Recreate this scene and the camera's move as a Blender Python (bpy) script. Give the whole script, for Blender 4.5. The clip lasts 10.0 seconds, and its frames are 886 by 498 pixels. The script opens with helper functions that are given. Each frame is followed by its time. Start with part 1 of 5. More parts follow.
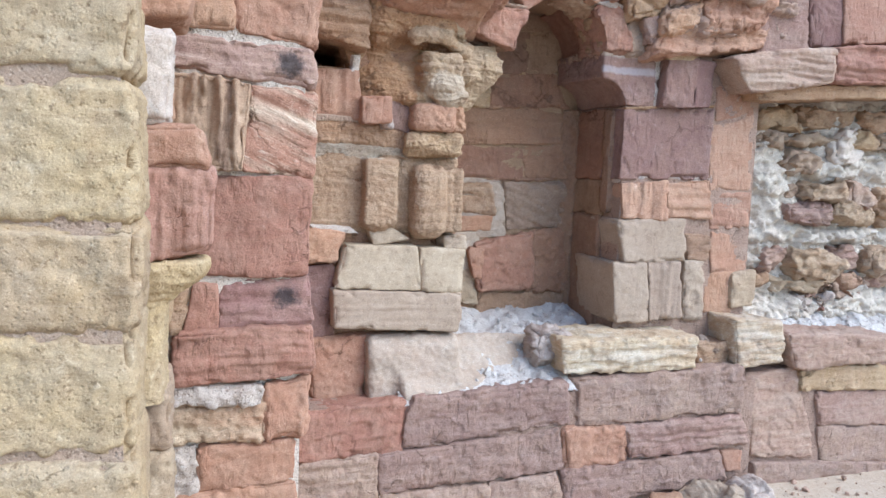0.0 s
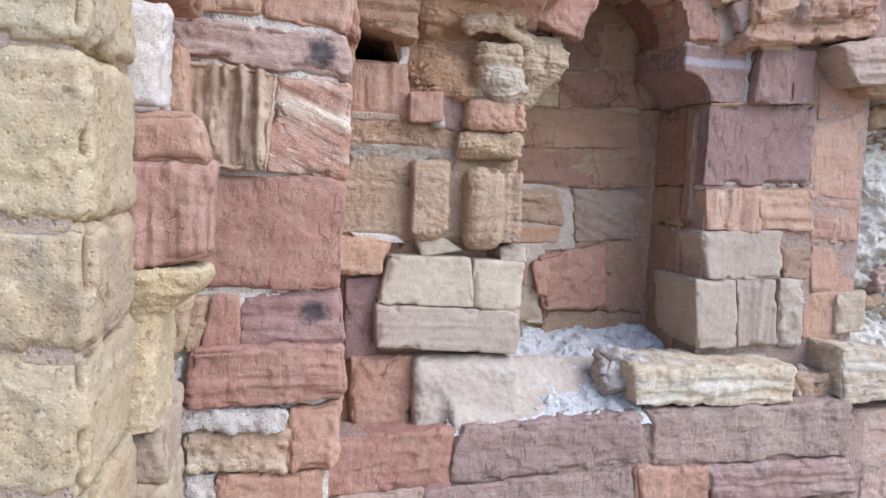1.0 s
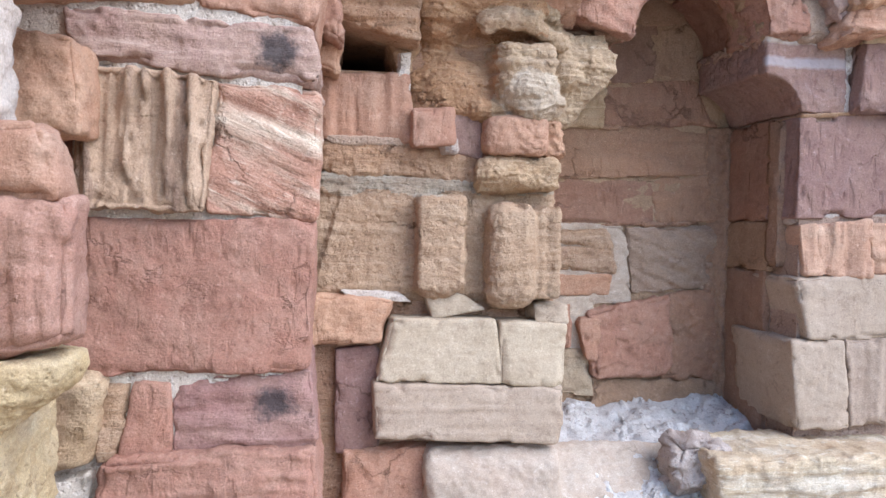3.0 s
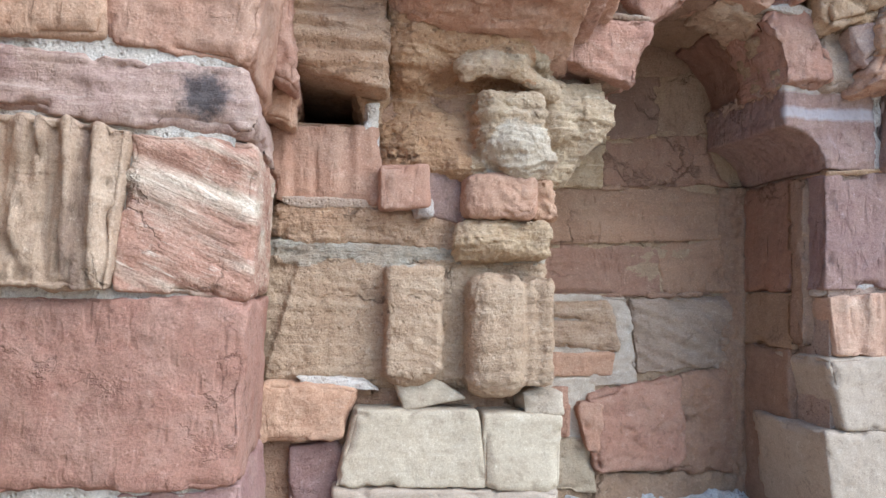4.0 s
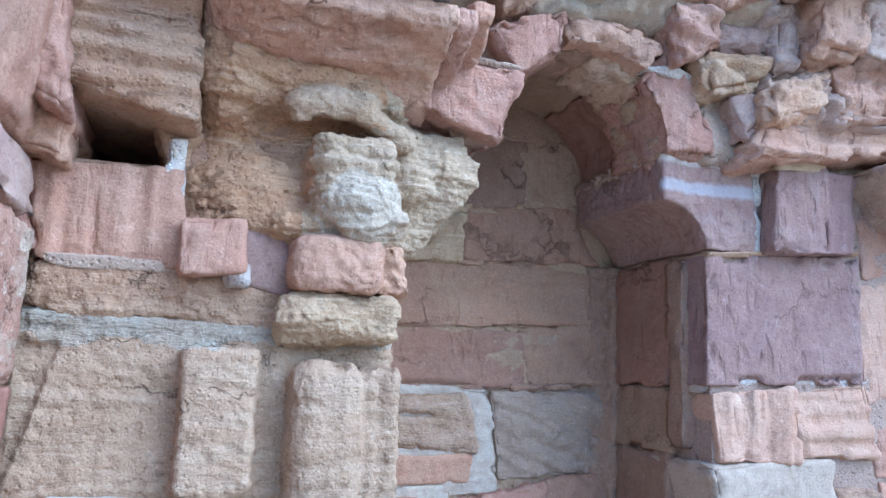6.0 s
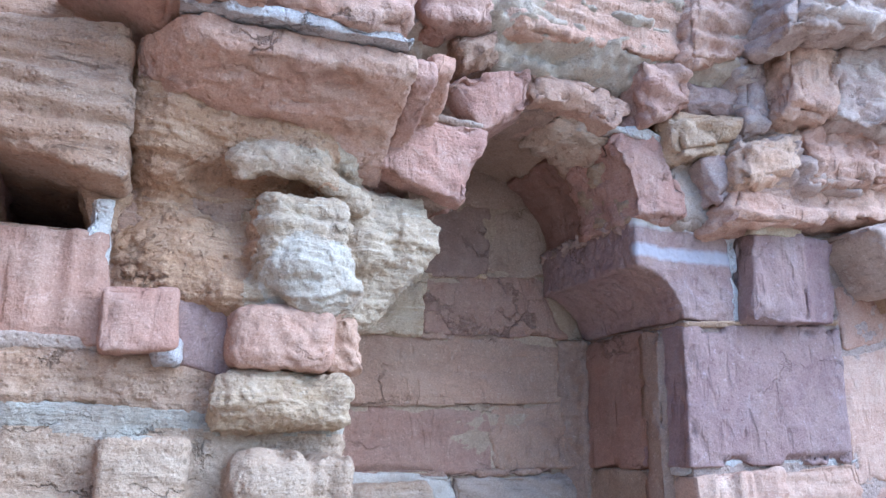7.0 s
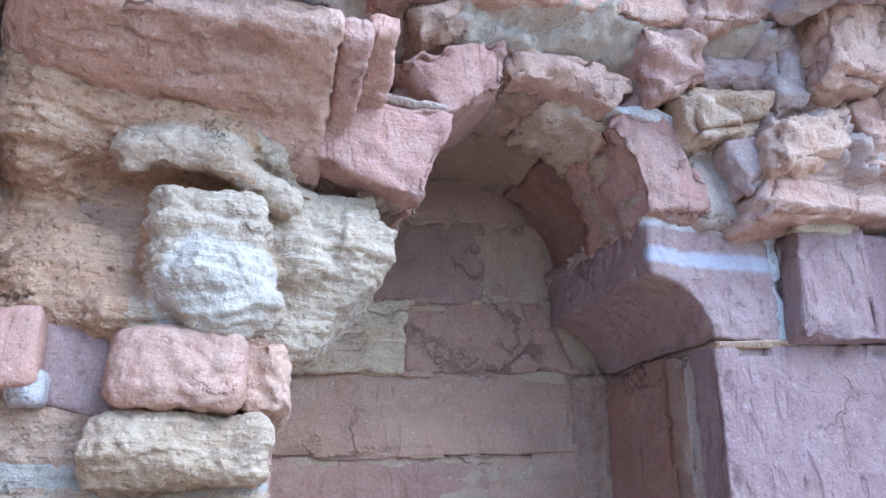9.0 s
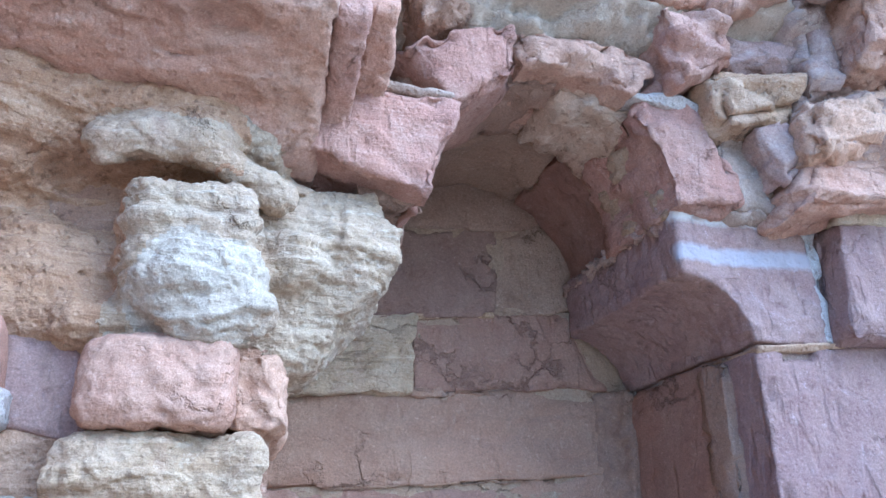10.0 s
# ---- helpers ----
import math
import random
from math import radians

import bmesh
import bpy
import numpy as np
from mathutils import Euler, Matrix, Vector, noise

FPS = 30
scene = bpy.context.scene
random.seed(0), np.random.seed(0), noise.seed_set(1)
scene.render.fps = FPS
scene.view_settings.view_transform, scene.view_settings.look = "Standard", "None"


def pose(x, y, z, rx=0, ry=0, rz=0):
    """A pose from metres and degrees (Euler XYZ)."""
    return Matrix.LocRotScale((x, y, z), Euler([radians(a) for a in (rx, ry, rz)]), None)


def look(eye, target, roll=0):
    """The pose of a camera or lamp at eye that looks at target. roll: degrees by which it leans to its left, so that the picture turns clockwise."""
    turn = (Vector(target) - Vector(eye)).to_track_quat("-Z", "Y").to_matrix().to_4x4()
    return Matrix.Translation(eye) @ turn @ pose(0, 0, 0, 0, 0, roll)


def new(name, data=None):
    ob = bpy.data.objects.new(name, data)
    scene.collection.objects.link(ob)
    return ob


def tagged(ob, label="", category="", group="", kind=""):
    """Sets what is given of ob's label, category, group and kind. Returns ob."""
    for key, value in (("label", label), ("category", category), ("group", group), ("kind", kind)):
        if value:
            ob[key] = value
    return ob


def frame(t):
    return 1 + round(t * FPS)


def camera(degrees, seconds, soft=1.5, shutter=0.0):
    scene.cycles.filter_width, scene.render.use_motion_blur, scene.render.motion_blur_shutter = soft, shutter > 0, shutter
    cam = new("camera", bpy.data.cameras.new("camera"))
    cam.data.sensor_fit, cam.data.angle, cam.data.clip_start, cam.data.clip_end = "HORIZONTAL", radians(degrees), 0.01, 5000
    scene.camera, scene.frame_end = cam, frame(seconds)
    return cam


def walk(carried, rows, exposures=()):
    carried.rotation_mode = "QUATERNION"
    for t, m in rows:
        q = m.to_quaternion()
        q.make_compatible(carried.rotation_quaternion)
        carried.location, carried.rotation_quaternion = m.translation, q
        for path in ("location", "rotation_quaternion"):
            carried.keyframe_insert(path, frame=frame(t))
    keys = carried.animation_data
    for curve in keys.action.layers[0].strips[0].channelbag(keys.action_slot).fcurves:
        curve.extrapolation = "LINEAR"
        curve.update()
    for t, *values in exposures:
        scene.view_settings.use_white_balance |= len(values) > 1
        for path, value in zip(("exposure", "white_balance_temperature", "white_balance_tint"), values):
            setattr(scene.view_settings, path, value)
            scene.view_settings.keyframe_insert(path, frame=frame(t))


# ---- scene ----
cam = camera(59.2, 10.0)
METRES, EYE, TILT, LEAN, TURN = 2.8, 1.6, 0.0, 0.0, -19.0
ROWS = [
    (0.0, 0.0, 0.0, 0.0, 0.23, -6.09, -2.12),
    (0.5, 0.0137, 0.0687, -0.0007, 1.76, -6.14, -2.19),
    (1.0, 0.0485, 0.1313, -0.0181, 6.71, -5.14, -2.13),
    (1.5, 0.0856, 0.205, -0.0252, 8.3, -6.11, -1.63),
    (2.0, 0.0869, 0.2683, -0.0251, 8.67, -4.1, -1.63),
    (3.5, 0.052, 0.4655, -0.0169, 10.7, -0.22, -0.38),
    (4.0, 0.0648, 0.5291, -0.0102, 10.58, 2.57, -0.58),
    (4.5, 0.0798, 0.5799, -0.0119, 9.74, 3.04, -1.7),
    (5.0, 0.0834, 0.6097, -0.0084, 9.28, 3.73, -1.77),
    (5.5, 0.0758, 0.6499, -0.0051, 4.41, 5.35, -2.96),
    (6.0, 0.069, 0.686, -0.0014, 0.38, 8.61, -1.57),
    (7.5, 0.0883, 0.7784, 0.0034, -2.84, 15.95, -0.38),
    (8.0, 0.1231, 0.8128, 0.0022, -0.12, 16.77, 0.06),
    (8.5, 0.1437, 0.8489, 0.0002, 1.59, 17.72, -0.01),
    (9.0, 0.1404, 0.8813, -0.0006, 1.93, 18.77, 0.55),
    (9.5, 0.1308, 0.9143, -0.0032, 1.93, 20.24, 1.33),
    (10.0, 0.1338, 0.9377, -0.005, 2.7, 21.35, 1.83),
]
EXPOSURES = [(0.0, 1.38, 5480, 5), (1.0, 1.38, 5280, 7), (2.0, 1.44, 5280, 8), (3.5, 1.54, 5550, 9), (4.0, 1.55, 5250, 1), (4.5, 1.70, 4620, -1), (5.5, 1.72, 4330, -1), (7.5, 1.99, 4230, 3), (10.0, 2.07, 4110, 1)]
walk(cam, [(t, pose(0, 0, EYE, TILT, LEAN, TURN) @ pose(METRES * x, METRES * y, METRES * z, 90 + pitch, roll, yaw)) for t, x, y, z, yaw, pitch, roll in ROWS], EXPOSURES)

# ---- light: open shade under a bright sky, soft light from the right and above
SUN_EL, SUN_AZ = radians(44), radians(135)
world = bpy.data.worlds.new("sky")
scene.world = world
world.use_nodes = True
wn = world.node_tree.nodes
sky = wn.new("ShaderNodeTexSky")
sky.sky_type, sky.sun_disc, sky.sun_elevation, sky.sun_rotation = "NISHITA", False, SUN_EL, SUN_AZ
wn["Background"].inputs["Strength"].default_value = 0.13
world.node_tree.links.new(sky.outputs[0], wn["Background"].inputs["Color"])
sun = new("sun", bpy.data.lights.new("sun", "SUN"))
sun.data.energy, sun.data.angle, sun.data.color = 1.35, radians(55), (1.0, 0.95, 0.88)
sun.matrix_world = look((3 + 5 * math.sin(SUN_AZ), 5 * math.cos(SUN_AZ), 5 * math.tan(SUN_EL)), (3, 0, 0))


# ---- materials
def sandstone(name, c1, c2, c3, band=0.35, freq=14.0, angle=0.0, pits=0.5, rough=0.92, contrast=1.0, bump=0.4, tooled=0.0, dust=0.42, spot=None, streak=0.0, streak_col=(0.75, 0.7, 0.66), layers=()):
    """Weathered stone: two broad tones, bedding bands, grain, specks and fine relief. spot: (x, y, z, radius) of a black stain; layers: pale beds (z, half height, colour) that show on its outer face."""
    m = bpy.data.materials.new(name)
    m.use_nodes = True
    nt = m.node_tree
    n, link = nt.nodes, nt.links.new
    bsdf = n["Principled BSDF"]

    def add(kind, **ins):
        node = n.new(kind)
        for k, val in ins.items():
            node.inputs[k.replace("_", " ")].default_value = val
        return node

    def mix(kind, fac, a, b):
        node = n.new("ShaderNodeMix")
        node.data_type, node.blend_type = "RGBA", kind
        for s, val in ((0, fac), (6, a), (7, b)):
            if isinstance(val, (int, float)):
                node.inputs[s].default_value = val
            elif isinstance(val, tuple):
                node.inputs[s].default_value = (*val, 1)
            else:
                link(val, node.inputs[s])
        return node.outputs[2]

    def ramp(src, lo, hi, a=0.0, b=1.0):
        node = n.new("ShaderNodeMapRange")
        for s, val in zip((1, 2, 3, 4), (lo, hi, a, b)):
            node.inputs[s].default_value = val
        link(src, node.inputs[0])
        return node.outputs[0]

    geo, info = n.new("ShaderNodeNewGeometry"), n.new("ShaderNodeObjectInfo")
    shift = n.new("ShaderNodeVectorMath")
    shift.operation = "MULTIPLY_ADD"
    link(info.outputs["Random"], shift.inputs[0])
    shift.inputs[1].default_value = (31.0, 17.0, 23.0)
    link(geo.outputs["Position"], shift.inputs[2])
    pos = shift.outputs[0]

    def noise_at(scale, detail=6.0, roughness=0.6, src=pos, distort=0.0):
        node = add("ShaderNodeTexNoise", Scale=scale, Detail=detail, Roughness=roughness, Distortion=distort)
        link(src, node.inputs["Vector"])
        return node.outputs["Fac"]

    bed = n.new("ShaderNodeMapping")
    bed.inputs["Scale"].default_value = (0.12, 0.3, 1)
    tilted = n.new("ShaderNodeMapping")
    tilted.inputs["Rotation"].default_value = (0, radians(-angle), 0)
    link(pos, tilted.inputs["Vector"])
    link(tilted.outputs[0], bed.inputs["Vector"])
    wide, patch, grain = noise_at(2.6, 4), noise_at(9, 9, 0.7, distort=0.6), noise_at(170, 8, 0.8)
    bands = noise_at(freq, 6, 0.6, bed.outputs[0], 0.25)
    speck = noise_at(45, 3, 0.6)
    col = mix("MIX", ramp(wide, 0.5 - 0.16 / contrast, 0.5 + 0.16 / contrast), c1, c2)
    col = mix("MIX", ramp(bands, 0.48, 0.62, 0, band), col, c3)
    col = mix("MIX", ramp(patch, 0.5, 0.72, 0, 0.45), col, c3)
    col = mix("MULTIPLY", ramp(patch, 0.3, 0.47, 0.45, 0), col, (0.55, 0.48, 0.45))
    col = mix("MIX", ramp(noise_at(16, 9, 0.75, distort=1.0), 0.58, 0.7, 0, 0.5), col, tuple(min(0.75, 1.25 * k + 0.06) for k in c3))
    col = mix("MIX", ramp(noise_at(6.5, 7, 0.68, distort=0.5), 0.42, 0.66, 0.15 * dust, dust), col, (0.43, 0.3, 0.215))
    if streak:
        up = n.new("ShaderNodeMapping")
        up.inputs["Scale"].default_value = (1, 1, 0.08)
        link(pos, up.inputs["Vector"])
        col = mix("MIX", ramp(noise_at(22, 5, 0.6, up.outputs[0]), 0.52, 0.7, 0, streak), col, streak_col)
    col = mix("MULTIPLY", 1.0, col, mix("MIX", ramp(grain, 0.3, 0.7), (0.74, 0.73, 0.72), (1.2, 1.19, 1.18)))
    col = mix("MULTIPLY", ramp(speck, 0.6, 0.68, 0, 0.7 * pits), col, (0.4, 0.34, 0.31))
    col = mix("MULTIPLY", ramp(noise_at(130, 4, 0.65), 0.61, 0.69, 0, 0.3), col, (0.5, 0.45, 0.42))
    col = mix("MIX", ramp(noise_at(85, 5, 0.65), 0.62, 0.7, 0, 0.3), col, tuple(min(0.8, 1.3 * k + 0.08) for k in c3))
    dots = noise_at(420, 4, 0.7)
    col = mix("MULTIPLY", 1.0, col, mix("MIX", ramp(dots, 0.32, 0.68), (0.78, 0.77, 0.76), (1.16, 1.16, 1.16)))
    fine_line = noise_at(freq * 5, 4, 0.7, bed.outputs[0], 0.4)
    col = mix("MULTIPLY", ramp(fine_line, 0.42, 0.3, 0, 1.3 * band), col, (0.5, 0.45, 0.42))
    col = mix("MIX", ramp(fine_line, 0.58, 0.7, 0, 0.9 * band), col, tuple(min(0.75, 1.2 * k + 0.04) for k in c3))
    cell_at = n.new("ShaderNodeMapping")
    cell_at.inputs["Scale"].default_value = (0.55, 0.8, 1.5)
    wobble = n.new("ShaderNodeMix")
    wobble.data_type = "VECTOR"
    wobble.inputs[0].default_value = 0.22
    link(pos, wobble.inputs[4])
    swirl = add("ShaderNodeTexNoise", Scale=6.0, Detail=6.0, Roughness=0.65)
    link(pos, swirl.inputs["Vector"])
    link(swirl.outputs["Color"], wobble.inputs[5])
    link(wobble.outputs[1], cell_at.inputs["Vector"])
    crack = add("ShaderNodeTexVoronoi", Scale=5.0)
    crack.feature = "DISTANCE_TO_EDGE"
    link(cell_at.outputs[0], crack.inputs["Vector"])
    def op(kind, a, c=0.0):
        node = n.new("ShaderNodeMath")
        node.operation = kind
        for slot, val in ((0, a), (1, c)):
            if isinstance(val, float):
                node.inputs[slot].default_value = val
            else:
                link(val, node.inputs[slot])
        return node.outputs[0]

    parting = ramp(op("ABSOLUTE", op("SUBTRACT", noise_at(freq * 0.9, 7, 0.62, bed.outputs[0], 0.5), 0.5)), 0.0, 0.011, 1, 0)
    parting = op("MULTIPLY", parting, ramp(noise_at(5, 4), 0.55, 0.66, 0, min(0.6, band)))
    gate = n.new("ShaderNodeMath")
    gate.operation = "MULTIPLY"
    link(ramp(crack.outputs["Distance"], 0.003, 0.02, 1, 0), gate.inputs[0])
    link(ramp(noise_at(3.2, 3), 0.56, 0.66), gate.inputs[1])
    fissure = op("MAXIMUM", gate.outputs[0], parting)
    col = mix("MULTIPLY", ramp(fissure, 0, 1, 0, 0.4), col, (0.3, 0.25, 0.23))
    hsv = n.new("ShaderNodeHueSaturation")
    link(ramp(info.outputs["Random"], 0, 1, 0.84, 1.14), hsv.inputs["Value"])
    link(ramp(info.outputs["Random"], 0, 1, 0.49, 0.51), hsv.inputs["Hue"])
    link(col, hsv.inputs["Color"])
    col = hsv.outputs[0]
    if spot:
        far = n.new("ShaderNodeVectorMath")
        far.operation = "DISTANCE"
        far.inputs[1].default_value = spot[:3]
        link(geo.outputs["Position"], far.inputs[0])
        wob = n.new("ShaderNodeMath")
        wob.operation = "MULTIPLY_ADD"
        link(noise_at(30, 6, 0.7), wob.inputs[0])
        wob.inputs[1].default_value = 0.11
        link(far.outputs["Value"], wob.inputs[2])
        col = mix("MIX", ramp(wob.outputs[0], spot[3] + 0.065, spot[3] + 0.03, 0, 0.85), col, (0.035, 0.032, 0.035))
    for z0, half, tint in layers:
        xyz = n.new("ShaderNodeSeparateXYZ")
        link(geo.outputs["Position"], xyz.inputs[0])
        wave = n.new("ShaderNodeMath")
        wave.operation = "MULTIPLY_ADD"
        link(noise_at(14, 6, 0.7), wave.inputs[0])
        wave.inputs[1].default_value = 0.035
        link(xyz.outputs["Z"], wave.inputs[2])
        gap = op("ABSOLUTE", op("SUBTRACT", wave.outputs[0], z0 + 0.0175))
        face = n.new("ShaderNodeMath")
        face.operation = "MULTIPLY"
        link(ramp(gap, half + 0.006, half - 0.006), face.inputs[0])
        link(ramp(xyz.outputs["Y"], 3.61, 3.63, 0.9, 0), face.inputs[1])
        col = mix("MIX", face.outputs[0], col, tint)
    link(col, bsdf.inputs["Base Color"])
    bsdf.inputs["Roughness"].default_value = rough
    bsdf.inputs["Specular IOR Level"].default_value = 0.25
    vor = add("ShaderNodeTexVoronoi", Scale=70.0)
    link(pos, vor.inputs["Vector"])
    h = n.new("ShaderNodeMath")
    h.operation = "MULTIPLY_ADD"
    link(ramp(vor.outputs["Distance"], 0.0, 0.35), h.inputs[0])
    h.inputs[1].default_value = 0.5 * pits
    link(noise_at(38, 10, 0.68), h.inputs[2])
    h2 = n.new("ShaderNodeMath")
    h2.operation = "MULTIPLY_ADD"
    link(fine_line, h2.inputs[0])
    h2.inputs[1].default_value = 0.1 + 1.0 * band
    link(h.outputs[0], h2.inputs[2])
    h3 = n.new("ShaderNodeMath")
    h3.operation = "MULTIPLY_ADD"
    link(fissure, h3.inputs[0])
    h3.inputs[1].default_value = -1.5
    link(h2.outputs[0], h3.inputs[2])
    out_h = op("ADD", h3.outputs[0], op("MULTIPLY", noise_at(210, 3, 0.7), 0.16))
    if tooled:
        across = n.new("ShaderNodeMapping")
        across.inputs["Rotation"].default_value = (0, radians(-18), 0)
        across.inputs["Scale"].default_value = (1, 1, 0.3)
        link(pos, across.inputs["Vector"])
        stroke = op("MULTIPLY", ramp(noise_at(34, 2, 0.4, across.outputs[0]), 0.57, 0.66), ramp(noise_at(4.5, 2), 0.42, 0.55))
        out_h = op("ADD", out_h, op("MULTIPLY", stroke, -0.9 * tooled))
        col = mix("MULTIPLY", op("MULTIPLY", stroke, 0.35 * tooled), col, (0.62, 0.55, 0.52))
        link(col, bsdf.inputs["Base Color"])
    b = add("ShaderNodeBump", Strength=min(1.0, bump * 1.5), Distance=0.010)
    link(out_h, b.inputs["Height"])
    link(b.outputs[0], bsdf.inputs["Normal"])
    return m


RED = sandstone("red_sandstone", (0.4, 0.207, 0.134), (0.345, 0.178, 0.118), (0.465, 0.29, 0.205), band=0.12, tooled=0.55)
PINK = sandstone("pink_sandstone", (0.42, 0.235, 0.16), (0.37, 0.2, 0.135), (0.52, 0.35, 0.255), band=0.2, tooled=0.6)
PINKRED = sandstone("pink_red_sandstone", (0.45, 0.235, 0.148), (0.39, 0.21, 0.145), (0.52, 0.345, 0.24), band=0.25, freq=9, tooled=0.6, bump=0.6)
PURPLE = sandstone("mauve_sandstone", (0.235, 0.132, 0.11), (0.25, 0.15, 0.13), (0.305, 0.22, 0.205), band=0.08, freq=7, tooled=0.8, bump=0.45, dust=0.25)
MAUVE = sandstone("mauve_red_course_stone", (0.285, 0.18, 0.145), (0.26, 0.175, 0.145), (0.38, 0.29, 0.245), band=0.3, pits=0.8, tooled=0.6, bump=0.45)
GREYRED = sandstone("grey_red_sandstone", (0.37, 0.24, 0.185), (0.33, 0.21, 0.165), (0.46, 0.36, 0.29), band=0.4, bump=0.45)
STAINTOP = sandstone("red_grey_stained_stone", (0.33, 0.2, 0.17), (0.38, 0.25, 0.2), (0.46, 0.35, 0.28), band=0.4, spot=(0.395, 2.97, 1.952, 0.055))
STAINED = sandstone("red_stained_stone", (0.35, 0.2, 0.16), (0.31, 0.17, 0.14), (0.42, 0.27, 0.22), spot=(0.40, 2.98, 1.08, 0.05))
TAN = sandstone("tan_sandstone", (0.4, 0.265, 0.16), (0.34, 0.21, 0.12), (0.49, 0.365, 0.25), band=0.4, streak=0.3, streak_col=(0.34, 0.2, 0.15), bump=0.9)
TANBROWN = sandstone("brown_eroded_sandstone", (0.4, 0.24, 0.135), (0.33, 0.185, 0.105), (0.48, 0.33, 0.21), band=0.4, pits=0.8, bump=0.7)
BROWN = sandstone("brown_shaded_rock", (0.385, 0.205, 0.11), (0.32, 0.165, 0.09), (0.45, 0.285, 0.17), band=0.35, pits=0.9, bump=1.0, dust=0.18)
REDTAN = sandstone("red_tan_crumbled_stone", (0.36, 0.2, 0.135), (0.4, 0.29, 0.2), (0.5, 0.4, 0.3), band=0.4, pits=0.9)
CARVED = sandstone("carved_grey_brown_stone", (0.375, 0.24, 0.158), (0.32, 0.2, 0.13), (0.455, 0.33, 0.235), band=0.25, freq=20, pits=0.6, bump=0.7, dust=0.18)
CREAM = sandstone("cream_bedded_stone", (0.42, 0.305, 0.2), (0.36, 0.235, 0.14), (0.5, 0.4, 0.3), band=0.5, freq=18, bump=1.0)
WHITE = sandstone("white_lime_lump", (0.44, 0.355, 0.275), (0.4, 0.3, 0.215), (0.52, 0.45, 0.37), band=0.2, bump=0.8, dust=0.12)
PALE = sandstone("pale_new_stone", (0.415, 0.325, 0.24), (0.37, 0.285, 0.205), (0.465, 0.375, 0.29), band=0.15, freq=16, pits=0.4, tooled=0.3, bump=0.2, dust=0.12)
YELLOW = sandstone("yellow_quoin_stone", (0.46, 0.33, 0.18), (0.395, 0.295, 0.19), (0.5, 0.4, 0.275), band=0.25, freq=8, pits=0.9, bump=0.45, dust=0.1)
YELLOWSLAB = sandstone("yellow_slab_stone", (0.52, 0.42, 0.29), (0.48, 0.34, 0.21), (0.62, 0.56, 0.47), band=0.6, freq=22)
BED = sandstone("grey_uncarved_bed", (0.34, 0.275, 0.21), (0.275, 0.22, 0.17), (0.43, 0.37, 0.3), band=0.6, freq=26, bump=0.7)
GREY = sandstone("grey_weathered_stone", (0.36, 0.265, 0.185), (0.3, 0.215, 0.145), (0.43, 0.34, 0.25), band=0.3)
# niche brown and red, darkened and warmed to carry its shade and bounced light
NICHE = sandstone("niche_shaded_brown_stone", (0.325, 0.205, 0.13), (0.27, 0.165, 0.105), (0.385, 0.27, 0.18), band=0.06, pits=0.3, tooled=0.3, bump=0.55, dust=0.18)
NICHERED = sandstone("niche_shaded_red_stone", (0.305, 0.155, 0.1), (0.25, 0.135, 0.09), (0.35, 0.215, 0.145), band=0.06, pits=0.15, tooled=0.5, bump=0.5, dust=0.18)
PLASTER = sandstone("lime_plaster", (0.6, 0.51, 0.43), (0.52, 0.43, 0.36), (0.68, 0.61, 0.54), band=0.1, pits=0.5, dust=0.12)
MORTAR = sandstone("white_lime_mortar", (0.58, 0.5, 0.43), (0.49, 0.405, 0.34), (0.66, 0.6, 0.54), band=0.1, pits=1.0, bump=0.7, dust=0.12)
LIME = sandstone("white_rubble_lime", (0.62, 0.54, 0.46), (0.52, 0.44, 0.37), (0.7, 0.65, 0.58), band=0.1, pits=0.9, bump=0.8, dust=0.12)
SMEAR = sandstone("smeared_lime_render", (0.46, 0.38, 0.305), (0.4, 0.32, 0.25), (0.52, 0.45, 0.385), band=0.2, pits=0.1, bump=0.2)
CORE = sandstone("brown_joint_mortar", (0.4, 0.285, 0.21), (0.34, 0.235, 0.175), (0.5, 0.405, 0.325), band=0.1, pits=1.0, bump=0.9)
BANDED = sandstone("banded_red_cream_stone", (0.37, 0.18, 0.125), (0.39, 0.21, 0.15), (0.52, 0.41, 0.31), band=0.95, freq=11, angle=24, bump=0.5, dust=0.2)
IMPOST = sandstone("mauve_impost_stone", (0.235, 0.132, 0.11), (0.25, 0.15, 0.13), (0.305, 0.22, 0.205), band=0.08, freq=7, layers=((2.213, 0.022, (0.58, 0.49, 0.41)), (2.125, 0.018, (0.36, 0.3, 0.29))), tooled=0.6, dust=0.25, bump=0.45)
RIBBED = sandstone("ribbed_tan_stone", (0.42, 0.28, 0.19), (0.36, 0.23, 0.155), (0.5, 0.37, 0.27), band=0.2, streak=0.9, streak_col=(0.19, 0.115, 0.085), bump=0.5)
DUST = sandstone("pale_dust_and_grit", (0.7, 0.66, 0.62), (0.6, 0.56, 0.52), (0.78, 0.76, 0.74), band=0.1, pits=1.0, bump=0.7, dust=0.12)
SAND = sandstone("sandy_ground", (0.54, 0.44, 0.34), (0.48, 0.39, 0.3), (0.62, 0.54, 0.44), band=0.1, pits=0.8)


# ---- stone maker
def lattice(ix, iy, iz, seed):
    h = (ix * 374761393 + iy * 668265263 + iz * 2147483647 + seed * 1442695041) & 0xFFFFFFFF
    h = ((h ^ (h >> 13)) * 1274126177) & 0xFFFFFFFF
    return ((h ^ (h >> 16)) & 0xFFFF) / 32767.5 - 1.0


